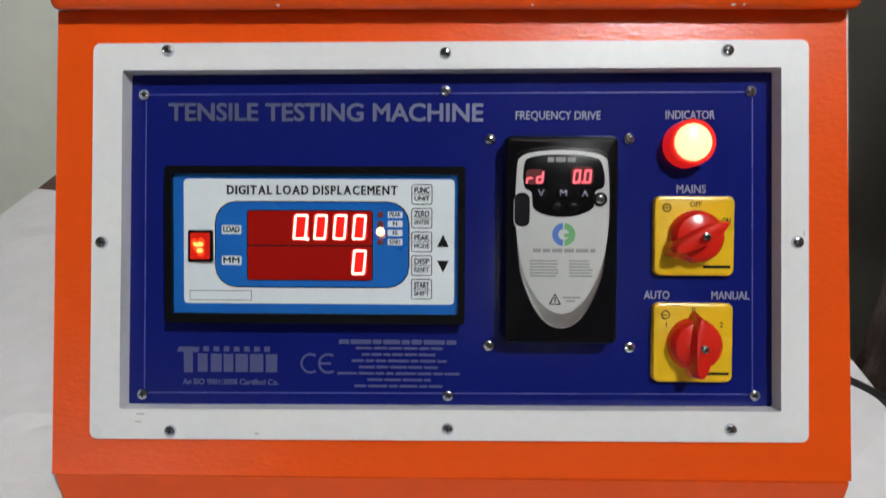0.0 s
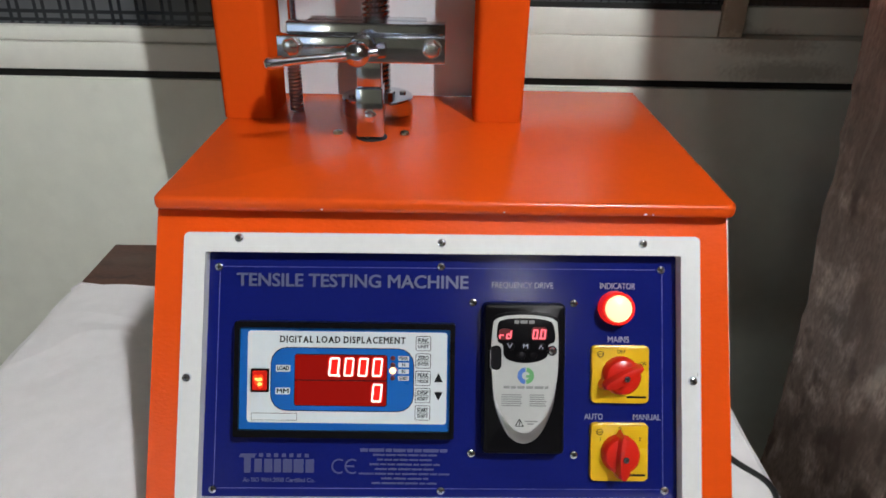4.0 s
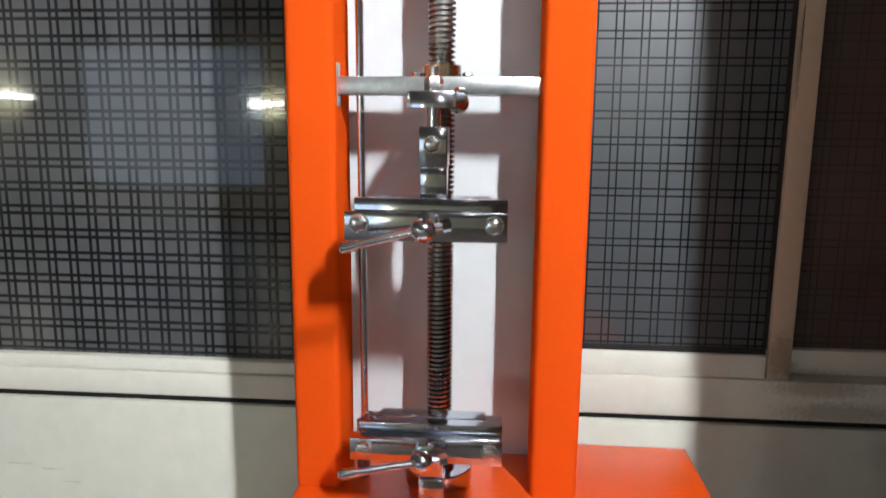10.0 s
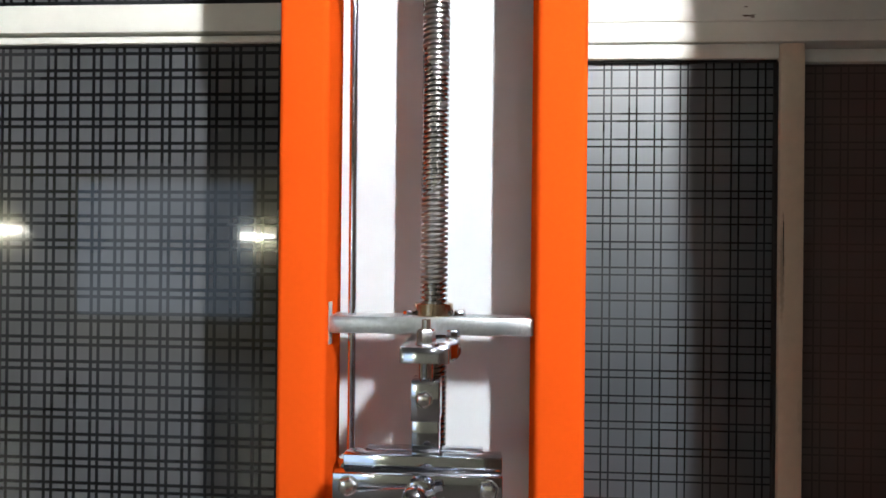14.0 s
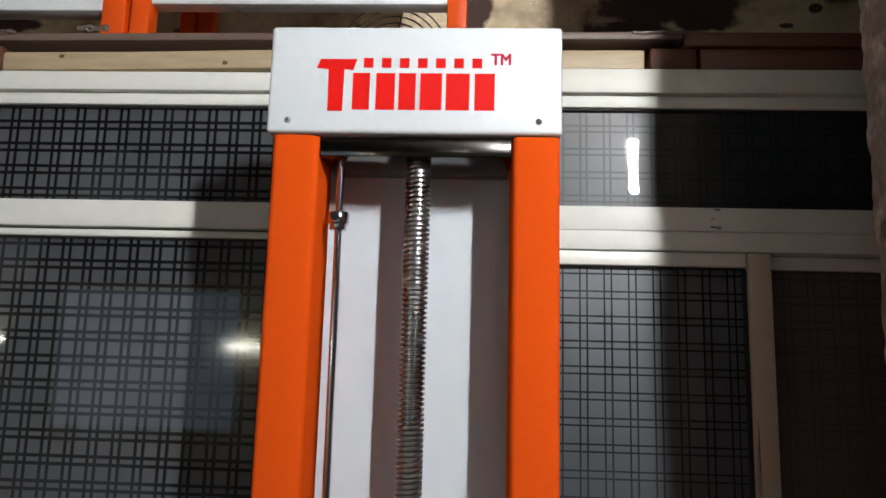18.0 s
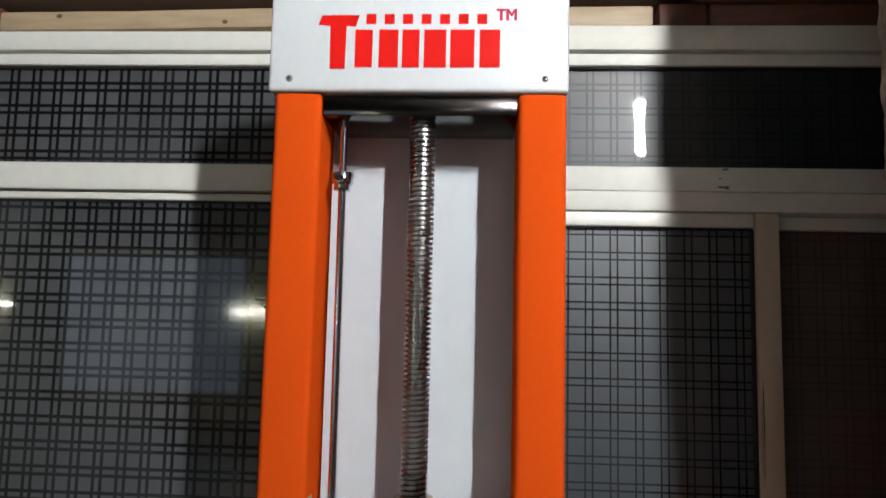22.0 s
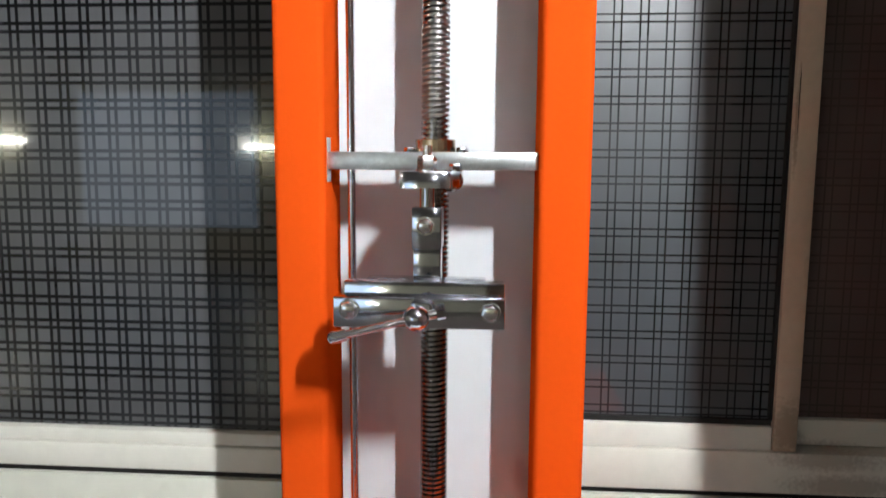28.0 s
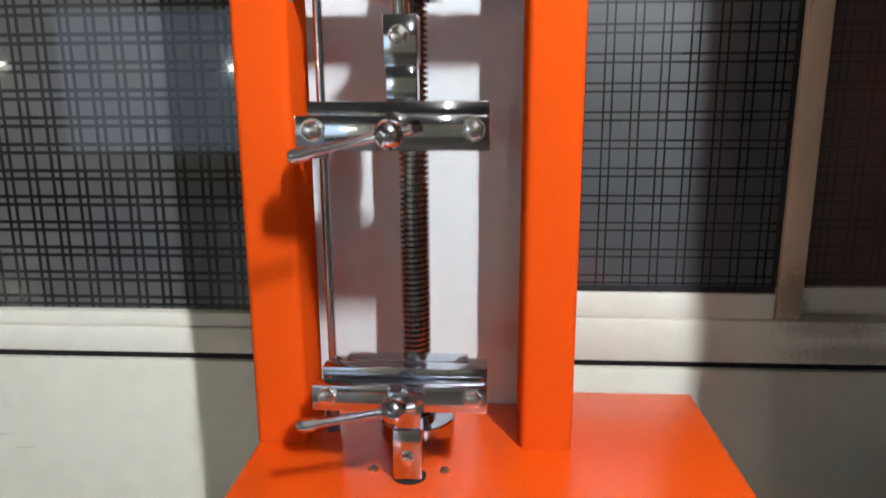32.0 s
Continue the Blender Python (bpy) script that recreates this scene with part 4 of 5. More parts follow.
def emblem_shapes():
    """Plain blocks of the maker's emblem: a bar on a stem, a row of squares, and slabs (local x and y in emblem units)."""
    out = [[(0, 0.80), (0.066, 0.78), (0.07, 0.0), (0.152, 0.0), (0.155, 0.78), (0.205, 0.76), (0.225, 0.97), (0.02, 0.97)]]
    for k in range(7):
        x = 0.262 + 0.1005 * k
        out.append([(x, 0.81), (x + 0.054, 0.81), (x + 0.054, 0.99), (x, 0.99)])
    for x, w, lean in ((0.205, 0.095, 0.0), (0.335, 0.105, 0.0), (0.462, 0.093, 0.0), (0.580, 0.120, 0.0), (0.722, 0.130, 0.0), (0.880, 0.11, 0.0)):
        out.append([(x, 0.03), (x + w, 0.03), (x + w + lean, 0.71), (x + lean, 0.71)])
    return out


emblem(cap, [[(-0.096 + 0.229 * u, 2.143 + 0.0715 * v) for u, v in p] for p in emblem_shapes()], RED_INK, CAPM)
me = lettering("TM", 0.021, 0.024, 0.0016)
me.materials.append(FADED_INK)
part("lettering", me, None, cap, at=CAPM @ pose(0.1388, 2.212, 0.0003))

# ---- control panel ----
def pat(u, v, w=0.0, turn=0.0):
    """A place on the sloping front: metres across, up and out of the frame's face."""
    return PANEL @ pose(u, v, w, 0, 0, turn)


PW = -0.0142  # the blue plate lies back from the frame's face
SILVER_INK = paint("grey_panel_lettering", (0.21, 0.23, 0.33), 0.34, 0.75, bump=0.0, vary=0.02)
WHITE_INK = paint("white_panel_lettering", (0.31, 0.32, 0.42), 0.35, bump=0.0, vary=0.02)
FAINT_INK = paint("faint_panel_lettering", (0.070, 0.078, 0.185), 0.35, bump=0.0, vary=0.02)
LINE_INK = paint("pale_panel_line", (0.10, 0.11, 0.34), 0.3, bump=0.0, vary=0.02)
BLACK_INK = paint("black_lettering", (0.008, 0.008, 0.010), 0.6, bump=0.0, vary=0.02, spec=0.08)
BLACK_PLASTIC = paint("black_plastic", (0.004, 0.004, 0.005), 0.34, bump=0.03, bump_scale=900, vary=0.05, spec=0.09)
METER_WHITE = paint("white_meter_film", (0.66, 0.72, 0.75), 0.3, bump=0.0, vary=0.02)
METER_BLUE = paint("blue_meter_film", (0.010, 0.115, 0.42), 0.3, bump=0.0, vary=0.02, spec=0.2)
YELLOW = paint("yellow_switch_plate", (0.74, 0.46, 0.012), 0.3, bump=0.01, vary=0.03)
RED_PLASTIC = paint("red_plastic", (0.62, 0.016, 0.008), 0.25, bump=0.01, vary=0.04)
DRIVE_INK = paint("grey_small_print", (0.25, 0.26, 0.26), 0.6, bump=0.0, vary=0.02)
GREY_FACE = paint("light_grey_plastic", (0.47, 0.49, 0.48), 0.55, bump=0.02, vary=0.03)
SILVER = paint("silver_plastic", (0.62, 0.63, 0.65), 0.3, 1.0, bump=0.0, vary=0.05)
DISPLAY_RED = glow("lit_red_display_window", (0.50, 0.006, 0.001), 0.46)
DISPLAY_RED.node_tree.nodes["Principled BSDF"].inputs["Specular IOR Level"].default_value = 0.05
DISPLAY_RED.node_tree.nodes["Principled BSDF"].inputs["Base Color"].default_value = (0.08, 0.004, 0.004, 1)
DISPLAY_DIM = glow("dim_red_display_window", (0.50, 0.006, 0.012), 0.19)
DISPLAY_DIM.node_tree.nodes["Principled BSDF"].inputs["Base Color"].default_value = (0.02, 0.003, 0.004, 1)
DIGIT = glow("lit_red_digit", (1.0, 0.70, 0.60), 2.0)
DIGIT_SMALL = glow("lit_small_red_digit", (1.0, 0.13, 0.17), 1.7)
DIGIT_HALO = glow("lit_digit_halo", (0.9, 0.012, 0.006), 0.72)
LED_ON = glow("lit_led", (1.0, 0.66, 0.30), 3.0)
KEY_INK = paint("grey_key_lettering", (0.045, 0.05, 0.06), 0.5, bump=0.0, vary=0.02, spec=0.1)
LED_HALO = glow("amber_led_scatter", (1.0, 0.24, 0.05), 0.9)
LED_OFF = paint("unlit_led", (0.10, 0.012, 0.02), 0.3, bump=0.0)
LENS_ON = glow("lit_lamp_lens", (1.0, 0.66, 0.34), 1.75)
LENS_RING = glow("red_lamp_ring", (0.9, 0.014, 0.009), 0.75)
ROCKER = glow("lit_red_rocker", (0.7, 0.012, 0.003), 0.38)
ROCKER_WARM = glow("lit_rocker_glow", (1.0, 0.07, 0.01), 1.3)
ROCKER_HOT = glow("lit_rocker_spot", (1.0, 0.42, 0.10), 2.4)



def keyed(pts):
    """The frame is a little wider at its foot and sits a hair out of level."""
    return [(u * (1.0021 - 0.0778 * v), v + 0.0052 * u) for u, v in pts]


bm = bmesh.new()
ring_plate(keyed(rounded(0.485, 0.2702, 0.005, cx=-0.0005, cy=0.0082)), keyed(rounded(0.4465, 0.2312, 0.0015, cx=0.0005, cy=0.0095)), 0.0035, bm, -0.0035)
ring_plate(keyed(rounded(0.4505, 0.2352, 0.0015, cx=0.0005, cy=0.0095)), keyed(rounded(0.4465, 0.2312, 0.0015, cx=0.0005, cy=0.0095)), 0.0125, bm, -0.0155)
FRAME_MARK = paint("grey_rub_mark", (0.42, 0.42, 0.40), 0.6, bump=0.0)
bezel = part("panel_frame", bm, WHITE_PAINT, machine, "white frame screwed round the control panel", pat(0, 0))
for u, v, w, h in ((-0.2105, -0.1107, 0.0030, 0.0006), (-0.2120, -0.1160, 0.0022, 0.0005), (0.2390, 0.0155, 0.0004, 0.0016), (-0.130, -0.1235, 0.0015, 0.0004)):
    part("rub_mark", outline(rounded(w * 2, h * 2, min(w, h) * 0.9, 3, u, v), 0.0002), FRAME_MARK, bezel)
screw_me = mesh("screw", round_head((0, 0, 0), (0, 0, 1), 0.0042, 0.0030), [CHROME, BLACK_GAP])
for u, v in ((-0.1897, 0.1371), (-0.002, 0.1353), (0.1861, 0.1372), (-0.2361, 0.0072), (0.2345, 0.0097), (-0.1896, -0.1221), (0.0007, -0.1187), (0.1921, -0.1173)):
    part("screw", screw_me, None, bezel, at=pose(u, v, 0.0, 0, 0, random.uniform(0, 90)))
bm = bmesh.new()
box(bm, -0.230, 0.231, -0.110, 0.129, -0.003, 0, 0.0)
blue = part("control_panel", bm, BLUE, machine, "glossy dark blue control panel plate", pat(0, 0, PW))
for u, v in ((-0.2119, 0.1098), (-0.0019, 0.1129), (0.2074, 0.1129), (-0.2146, -0.1001), (0.0007, -0.0993), (0.2135, -0.0970)):
    part("screw", screw_me, None, blue, at=pose(u, v, 0.0, 0, 0, random.uniform(0, 90)))
for a, b in (((-0.2119, 0.1102), (0.2090, 0.1127)), ((0.2090, 0.1127), (0.2125, -0.0980)), ((0.2135, -0.0965), (-0.2146, -0.0992)), ((-0.2140, -0.1), (-0.2112, 0.1102))):
    a, b = Vector((*a, 0)), Vector((*b, 0))
    d = b - a
    bm = bmesh.new()
    box(bm, 0, d.length, -0.0003, 0.0003, 0, 0.0002)
    part("border_line", bm, LINE_INK, blue, at=pose(a.x, a.y, 0, 0, 0, math.degrees(math.atan2(d.y, d.x))))


def words(parent, text, u, v, height, width, mat, w=0.0, bold=0.0, turn=0.0):
    """Capitals of that height and width, centred on u, v."""
    me = lettering(text, height * 1.42, width if len(text) > 1 else None, bold * height)
    me.materials.append(mat)
    return part("lettering", me, None, parent, at=pose(u, v, w + 0.0003, 0, 0, turn))


words(blue, "TENSILE TESTING MACHINE", -0.0855, 0.0975, 0.0122, 0.219, SILVER_INK, bold=0.07)
words(blue, "FREQUENCY DRIVE", 0.0758, 0.0960, 0.0058, 0.0585, WHITE_INK, bold=0.02)
words(blue, "INDICATOR", 0.1665, 0.0965, 0.0058, 0.0335, WHITE_INK, bold=0.03)
words(blue, "MAINS", 0.1680, 0.0455, 0.0058, 0.0200, WHITE_INK, bold=0.03)
words(blue, "AUTO", 0.1455, -0.0280, 0.0056, 0.0175, WHITE_INK, bold=0.03)
words(blue, "MANUAL", 0.1960, -0.0280, 0.0056, 0.0260, WHITE_INK, bold=0.03)
emblem(blue, [[(-0.1905 + 0.0715 * x, -0.0845 + 0.0185 * y) for x, y in p] for p in emblem_shapes()], FAINT_INK, pose(0, 0, 0), depth=0.0003)
words(blue, "An ISO 9001:2008 Certified Co.", -0.1525, -0.0912, 0.0040, 0.0675, FAINT_INK, bold=0.06)
# two broken rings and rows of small print
for cx, tongue in ((-0.0960, False), (-0.0835, True)):
    bm = bmesh.new()
    n = 16
    for k in range(n):
        a0, a1 = radians(55 + 250 * k / n), radians(55 + 250 * (k + 1) / n)
        q = [bm.verts.new((r * math.cos(a), r * math.sin(a), 0.0003)) for r, a in ((0.0056, a0), (0.0072, a0), (0.0072, a1), (0.0056, a1))]
        bm.faces.new(q[::-1])
    if tongue:
        box(bm, -0.006, 0.002, -0.0007, 0.0007, 0.0001, 0.0003)
    part("mark", bm, FAINT_INK, blue, at=pose(cx, -0.0775, 0))
random.seed(8)
for k, (u0, u1) in enumerate(((-0.076, 0.0095), (-0.064, -0.002), (-0.060, -0.007), (-0.067, 0.001), (-0.062, -0.005), (-0.077, 0.0100), (-0.056, -0.010), (-0.065, -0.002))):
    u, v = u0, -0.0620 - 0.00445 * k
    while u < u1 - 0.002:
        w = min(random.uniform(0.006, 0.016), u1 - u)
        bm = bmesh.new()
        h = 0.0015 if k == 0 else 0.0008
        box(bm, u, u + w - 0.0012, v - h, v + h, 0, 0.0003)
        part("small_print", bm, FAINT_INK, blue)
        u += w

# ---- digital meter ----
MC, MS = (559.5, 435.5), 0.000387


def mp(x, y):
    return ((x - MC[0]) * MS, (MC[1] - y) * MS)


MW = 0.0125
bm = bmesh.new()
ring_plate(rounded(0.2050, 0.1072, 0.002), rounded(0.1960, 0.0955, 0.001, cy=0.0006), MW + 0.0015, bm, 0.0)
meter = part("digital_meter", bm, BLACK_PLASTIC, machine, "black framed digital meter with lit red figures", pat(-0.0905, 0.0060, PW))
bm = bmesh.new()
outline(rounded(0.1962, 0.0957, 0.001, cy=0.0006), 0.010, 0, bm)
part("face", bm, METER_BLUE, meter)
ml = MW - 0.0024


def slab(parent, nm, x0, y0, x1, y1, z, mat, r=0.0015, depth=0.0003, conv=mp, label=""):
    (a, b), (c, d) = conv(x0, y0), conv(x1, y1)
    return part(nm, outline(rounded(abs(c - a), abs(d - b), r, 4, (a + c) / 2, (b + d) / 2), depth), mat, parent, label, pose(0, 0, z))


slab(meter, "white_field", 325, 319, 805.5, 540, ml, METER_WHITE, 0.003)
slab(meter, "blue_border", 380.5, 358, 726.5, 511.5, ml + 0.0003, BLACK_INK, 0.0150)
slab(meter, "blue_field", 382.5, 360, 724.5, 509.5, ml + 0.0006, METER_BLUE, 0.0145)
slab(meter, "display_surround", 438, 373.5, 662, 499, ml + 0.0007, BLACK_INK, 0.0025)
slab(meter, "display_window", 440, 375.5, 660, 435.5, ml + 0.0009, DISPLAY_RED, 0.001, label="dark red lit display window")
slab(meter, "display_window", 440, 438, 660, 497, ml + 0.0009, DISPLAY_RED, 0.001, label="dark red lit display window")
SEGS = {"0": "abcdef", "d": "bcdeg", "r": "eg"}


def digit(parent, ch, cx, cy, w, h, z, mat, t=0.17, lean=0.09):
    """One seven-segment figure with leaning strokes; every lit segment is one stroke of it."""
    th = t * w
    g = th * 0.10
    seg = {"a": ((-w / 2, h / 2), (w / 2, h / 2)), "g": ((-w / 2, 0), (w / 2, 0)), "d": ((-w / 2, -h / 2), (w / 2, -h / 2)),
           "f": ((-w / 2, 0), (-w / 2, h / 2)), "b": ((w / 2, 0), (w / 2, h / 2)), "e": ((-w / 2, -h / 2), (-w / 2, 0)), "c": ((w / 2, -h / 2), (w / 2, 0))}
    bm = bmesh.new()
    if ch == "0":
        ring = [[(x + lean * y, y) for x, y in rounded(w + s * th, h + s * th, (w + th) * q, 2)] for s, q in ((1, 0.16), (-1, 0.06))]
        ring_plate(*ring, 0.0004, bm)
    for s in SEGS[ch] if ch != "0" else ():
        (x0, y0), (x1, y1) = seg[s]
        a, b = Vector((x0, y0)), Vector((x1, y1))
        d = (b - a).normalized()
        n = Vector((-d.y, d.x)) * th / 2
        a, b = a + d * g, b - d * g
        k = d * th * 0.30
        pts = [a - n * 0.35 - k * 0.6, a + k - n, b - k - n, b + k * 0.6 - n * 0.35, b + k * 0.6 + n * 0.35, b - k + n, a + k + n, a - k * 0.6 + n * 0.35]
        outline([(p.x + lean * p.y, p.y) for p in pts], 0.0004, 0, bm)
    return part("digit", bm, mat, parent, "lit red seven-segment figure", pose(cx, cy, z))


def halo(parent, cx, cy, w, h, z):
    """The red scatter of a lit figure inside its window."""
    part("lit_spill", outline(rounded(w, h, min(w, h) * 0.3, 4), 0.0001), DIGIT_HALO, parent, at=pose(cx, cy, z))


for x0, x1, y0, y1 in ((519, 549, 380.5, 427), (556, 583, 380.5, 427), (590, 617.5, 380.5, 427), (624, 652, 380.5, 427), (623, 652, 442.5, 488.5)):
    cx, cy = mp((x0 + x1) / 2, (y0 + y1) / 2)
    w, h = (x1 - x0) * MS * 0.69, (y1 - y0) * MS * 0.88
    halo(meter, cx, cy, w * 1.42, h * 1.18, ml + 0.0013)
    digit(meter, "0", cx, cy, w, h, ml + 0.0015, DIGIT, 0.21)
bm = bmesh.new()
rod(bm, (0, 0, 0), (0, 0, 0.0004), 0.0012, seg=12)
part("decimal_point", bm, DIGIT, meter, at=pose(*mp(546, 425), ml + 0.0015))
SERIFS = {"D": ((0, 0), (0, 1)), "I": ((0.5, 0), (0.5, 1)), "G": ((0.9, 0.42),), "T": ((0.5, 0),), "A": ((0.03, 0), (0.97, 0)), "L": ((0.05, 0), (0.05, 1)), "P": ((0.05, 0), (0.05, 1)), "E": ((0.05, 0), (0.05, 1)), "M": ((0, 0), (1, 0), (0, 1), (1, 1)), "N": ((0.03, 0), (0.03, 1), (0.97, 1))}


def serif_words(parent, text, u, v, height, width, mat, w):
    """Bold capitals with short bars at the ends of their stems."""
    bm, x, t = bmesh.new(), 0.0, 0.07 * height
    for ch in text:
        if ch == " ":
            x += 0.42 * height
            continue
        me = lettering(ch, height * 1.42, None, 0.10 * height)
        xs, ys = [q.co.x for q in me.vertices], [q.co.y for q in me.vertices]
        wide, y0, y1 = max(xs) - min(xs), min(ys), max(ys)
        me.transform(Matrix.Translation((x - min(xs), 0, 0)))
        bm.from_mesh(me)
        bpy.data.meshes.remove(me)
        for fx, fy in SERIFS.get(ch, ()):
            cx, cy = x + 0.09 * height + fx * (wide - 0.18 * height), y0 + t / 2 + fy * (y1 - y0 - t)
            box(bm, cx - 0.2 * height, cx + 0.2 * height, cy - t / 2, cy + t / 2, 0.0, 0.00024)
        x += wide + 0.20 * height
    bm.transform(Matrix.Diagonal((width / x, 1, 1, 1)) @ Matrix.Translation((-x / 2, 0, 0)))
    return part("lettering", bm, mat, parent, at=pose(u, v, w + 0.0003))


serif_words(meter, "DIGITAL LOAD DISPLACEMENT", *mp(555, 339.5), 0.0060, 0.1180, BLACK_INK, ml + 0.0003)
for txt, x, y, w in (("LOAD", 411, 409, 33), ("MM", 411, 463.5, 33)):
    slab(meter, "label_plate", x - 17.5, y - 8, x + 17.5, y + 8, ml + 0.0009, METER_WHITE, 0.0006)
    words(meter, txt, *mp(x, y), 0.0040, w * MS * 0.85, BLACK_INK, ml + 0.0012, 0.08)
for txt, y, on in (("PEAK", 381.5, 0), ("N", 397.5, 0), ("KG", 413.5, 1), ("START", 429.5, 0)):
    slab(meter, "label_plate", 688, y - 5.5, 714, y + 5.5, ml + 0.0009, METER_WHITE, 0.0004)
    words(meter, txt, *mp(701, y), 0.0030, (20 if len(txt) > 2 else 8) * MS, KEY_INK, ml + 0.0012, 0.1)
    if on:
        part("lit_spill", outline(rounded(0.0085, 0.0095, 0.0041, 5), 0.0001), LED_HALO, meter, at=pose(*mp(676, y - 2), ml + 0.0008))
    bm = bmesh.new()
    ball(bm, (0, 0, 0), 0.0030 if on else 0.0023, 14, 8, (1, 1, 0.5))
    part("led", bm, LED_ON if on else LED_OFF, meter, "lit amber indicator" if on else "unlit red indicator", pose(*mp(675, y - (2 if on else 0)), ml + 0.001))
for k, (a, b) in enumerate((("FUNC", "UNIT"), ("ZERO", "ENTER"), ("PEAK", "MODE"), ("DISP", "RESET"), ("START", "SHIFT"))):
    y = 345.5 + 41.8 * k
    slab(meter, "key", 729.5, y - 18, 766.5, y + 18, ml + 0.0003, BLACK_INK, 0.0016)
    slab(meter, "key_face", 731, y - 16.6, 765, y + 16.6, ml + 0.0006, METER_WHITE, 0.0012)
    words(meter, a, *mp(748, y - 7), 0.0040, 26 * MS, KEY_INK, ml + 0.0009, 0.09)
    words(meter, b, *mp(748, y + 7.5), 0.0031, 26 * MS, KEY_INK, ml + 0.0009, 0.09)
    slab(meter, "key_line", 732, y - 0.5, 764, y + 0.5, ml + 0.0009, BLACK_INK, 0.0001)
for pts in (((775, 438), (796, 438), (785.5, 416)), ((775, 462), (785.5, 483), (796, 462))):
    part("arrow_mark", outline([mp(*p) for p in pts], 0.0003), BLACK_INK, meter, at=pose(0, 0, ml + 0.0003))
slab(meter, "blank_label", 335.5, 517, 446, 534.5, ml + 0.0003, BLACK_INK, 0.0006)
slab(meter, "blank_label", 336.5, 518, 445, 533.5, ml + 0.0006, METER_WHITE, 0.0005)
slab(meter, "rocker_frame", 334.5, 410, 378, 466.5, ml + 0.0003, BLACK_PLASTIC, 0.001, 0.002)
slab(meter, "rocker", 339, 415, 373.5, 461.5, ml + 0.002, ROCKER, 0.001, 0.0012, label="lit red rocker switch")
bm = bmesh.new()
for x, y, r in ((352, 439, 0.0034), (359, 433, 0.0030), (358, 447, 0.0032), (347, 432, 0.0024)):
    outline([(a * 0.8, b * 1.1) for a, b in rounded(r * 2, r * 2, r * 0.95, 4, mp(x, y)[0] / 0.8, mp(x, y)[1] / 1.1)], 0.0003, 0, bm, ml + 0.0032 + 0.00002 * (x - 340))
part("rocker_glow", bm, ROCKER_WARM, meter)
bm = bmesh.new()
for x, y, r in ((353, 436, 0.0013), (358.5, 435, 0.0015), (357.5, 446, 0.0016), (348.5, 434, 0.0009)):
    outline(rounded(r * 2.6, r * 2, r * 0.95, 4, *mp(x, y)), 0.0003, 0, bm, ml + 0.0040 + 0.00002 * (x - 340))
part("rocker_light", bm, ROCKER_HOT, meter)

# ---- frequency drive ----
DC, DS = (988.5, 432.5), 0.000383


def dp(x, y):
    return ((x - DC[0]) * DS, (DC[1] - y) * DS)


bm = bmesh.new()
outline(rounded(0.0755, 0.1390, 0.004, cy=0.0022), 0.020, 0.004, bm)
drive = part("frequency_drive", bm, BLACK_PLASTIC, machine, "black frequency drive with a grey shield-shaped face", pat(0.0762, 0.0082, PW))
FACE = [(911, 292), (917, 283), (930, 277), (958, 272.5), (988, 271), (1018, 272.5), (1046, 277), (1060, 283), (1066, 292), (1069, 330), (1069.5, 370), (1068, 410), (1062, 452), (1050, 492), (1032, 526), (1010, 548), (988, 555), (966, 548), (944, 526), (926, 492), (914, 452), (909, 410), (907.5, 370), (908, 330)]


def flowing(pts, n=5):
    """A smooth closed line through pts."""
    out, m = [], len(pts)
    for k in range(m):
        p = [Vector(pts[(k + j - 1) % m]) for j in range(4)]
        for i in range(n):
            t = i / n
            q = 0.5 * (2 * p[1] + (p[2] - p[0]) * t + (2 * p[0] - 5 * p[1] + 4 * p[2] - p[3]) * t * t + (3 * p[1] - p[0] - 3 * p[2] + p[3]) * t ** 3)
            out.append((q.x, q.y))
    return out


FACE = flowing(FACE, 4)
RIM = [(988 + (x - 988) * (0.985 + 0.085 * min(max((y - 400) / 80, 0), 1)), y + 27 * min(max((y - 430) / 110, 0), 1) ** 1.2) for x, y in FACE]
BACK = [(988 + (x - 988) * 1.05, 412 + (y - 412) * 1.055) for x, y in FACE]
part("shoulder", outline([dp(*p) for p in BACK][::-1], 0.0010, 0.0006), BLACK_PLASTIC, drive, at=pose(0, 0, 0.0197))
part("rim", outline([dp(*p) for p in RIM][::-1], 0.0034, 0.0032), SILVER, drive, "silver crescent rim", pose(0, 0, 0.0188))
part("face", outline([dp(*p) for p in FACE][::-1], 0.0012, 0.0005), GREY_FACE, drive, "light grey shield-shaped face", pose(0, 0, 0.0212))
PAD = [(923, 293), (930, 285), (955, 280), (988, 279), (1021, 280), (1046, 285), (1055, 293), (1061, 318), (1058, 336), (1045, 343), (1042, 370), (1018, 383), (988, 387), (958, 383), (938, 371), (935, 345), (924, 337), (920, 318)]
zf = 0.0224
PAD = flowing(PAD, 3)
part("keypad", outline([dp(*p) for p in PAD][::-1], 0.0006, 0.0003), BLACK_PLASTIC, drive, at=pose(0, 0, zf))
slab(drive, "display_window", 925, 305, 957, 331, zf + 0.0006, DISPLAY_DIM, 0.0030, conv=dp)
slab(drive, "display_window", 1003, 300, 1041, 331, zf + 0.0006, DISPLAY_DIM, 0.0030, conv=dp)
for ch, x, y, h in (("r", 932, 320, 18), ("d", 949, 318, 19), ("0", 1012.5, 317, 20), ("0", 1031, 317, 20)):
    digit(drive, ch, *dp(x, y), 9.5 * DS, h * DS, zf + 0.001, DIGIT_SMALL, 0.34, 0.1)
bm = bmesh.new()
rod(bm, (0, 0, 0), (0, 0, 0.0004), 0.0007, seg=10)
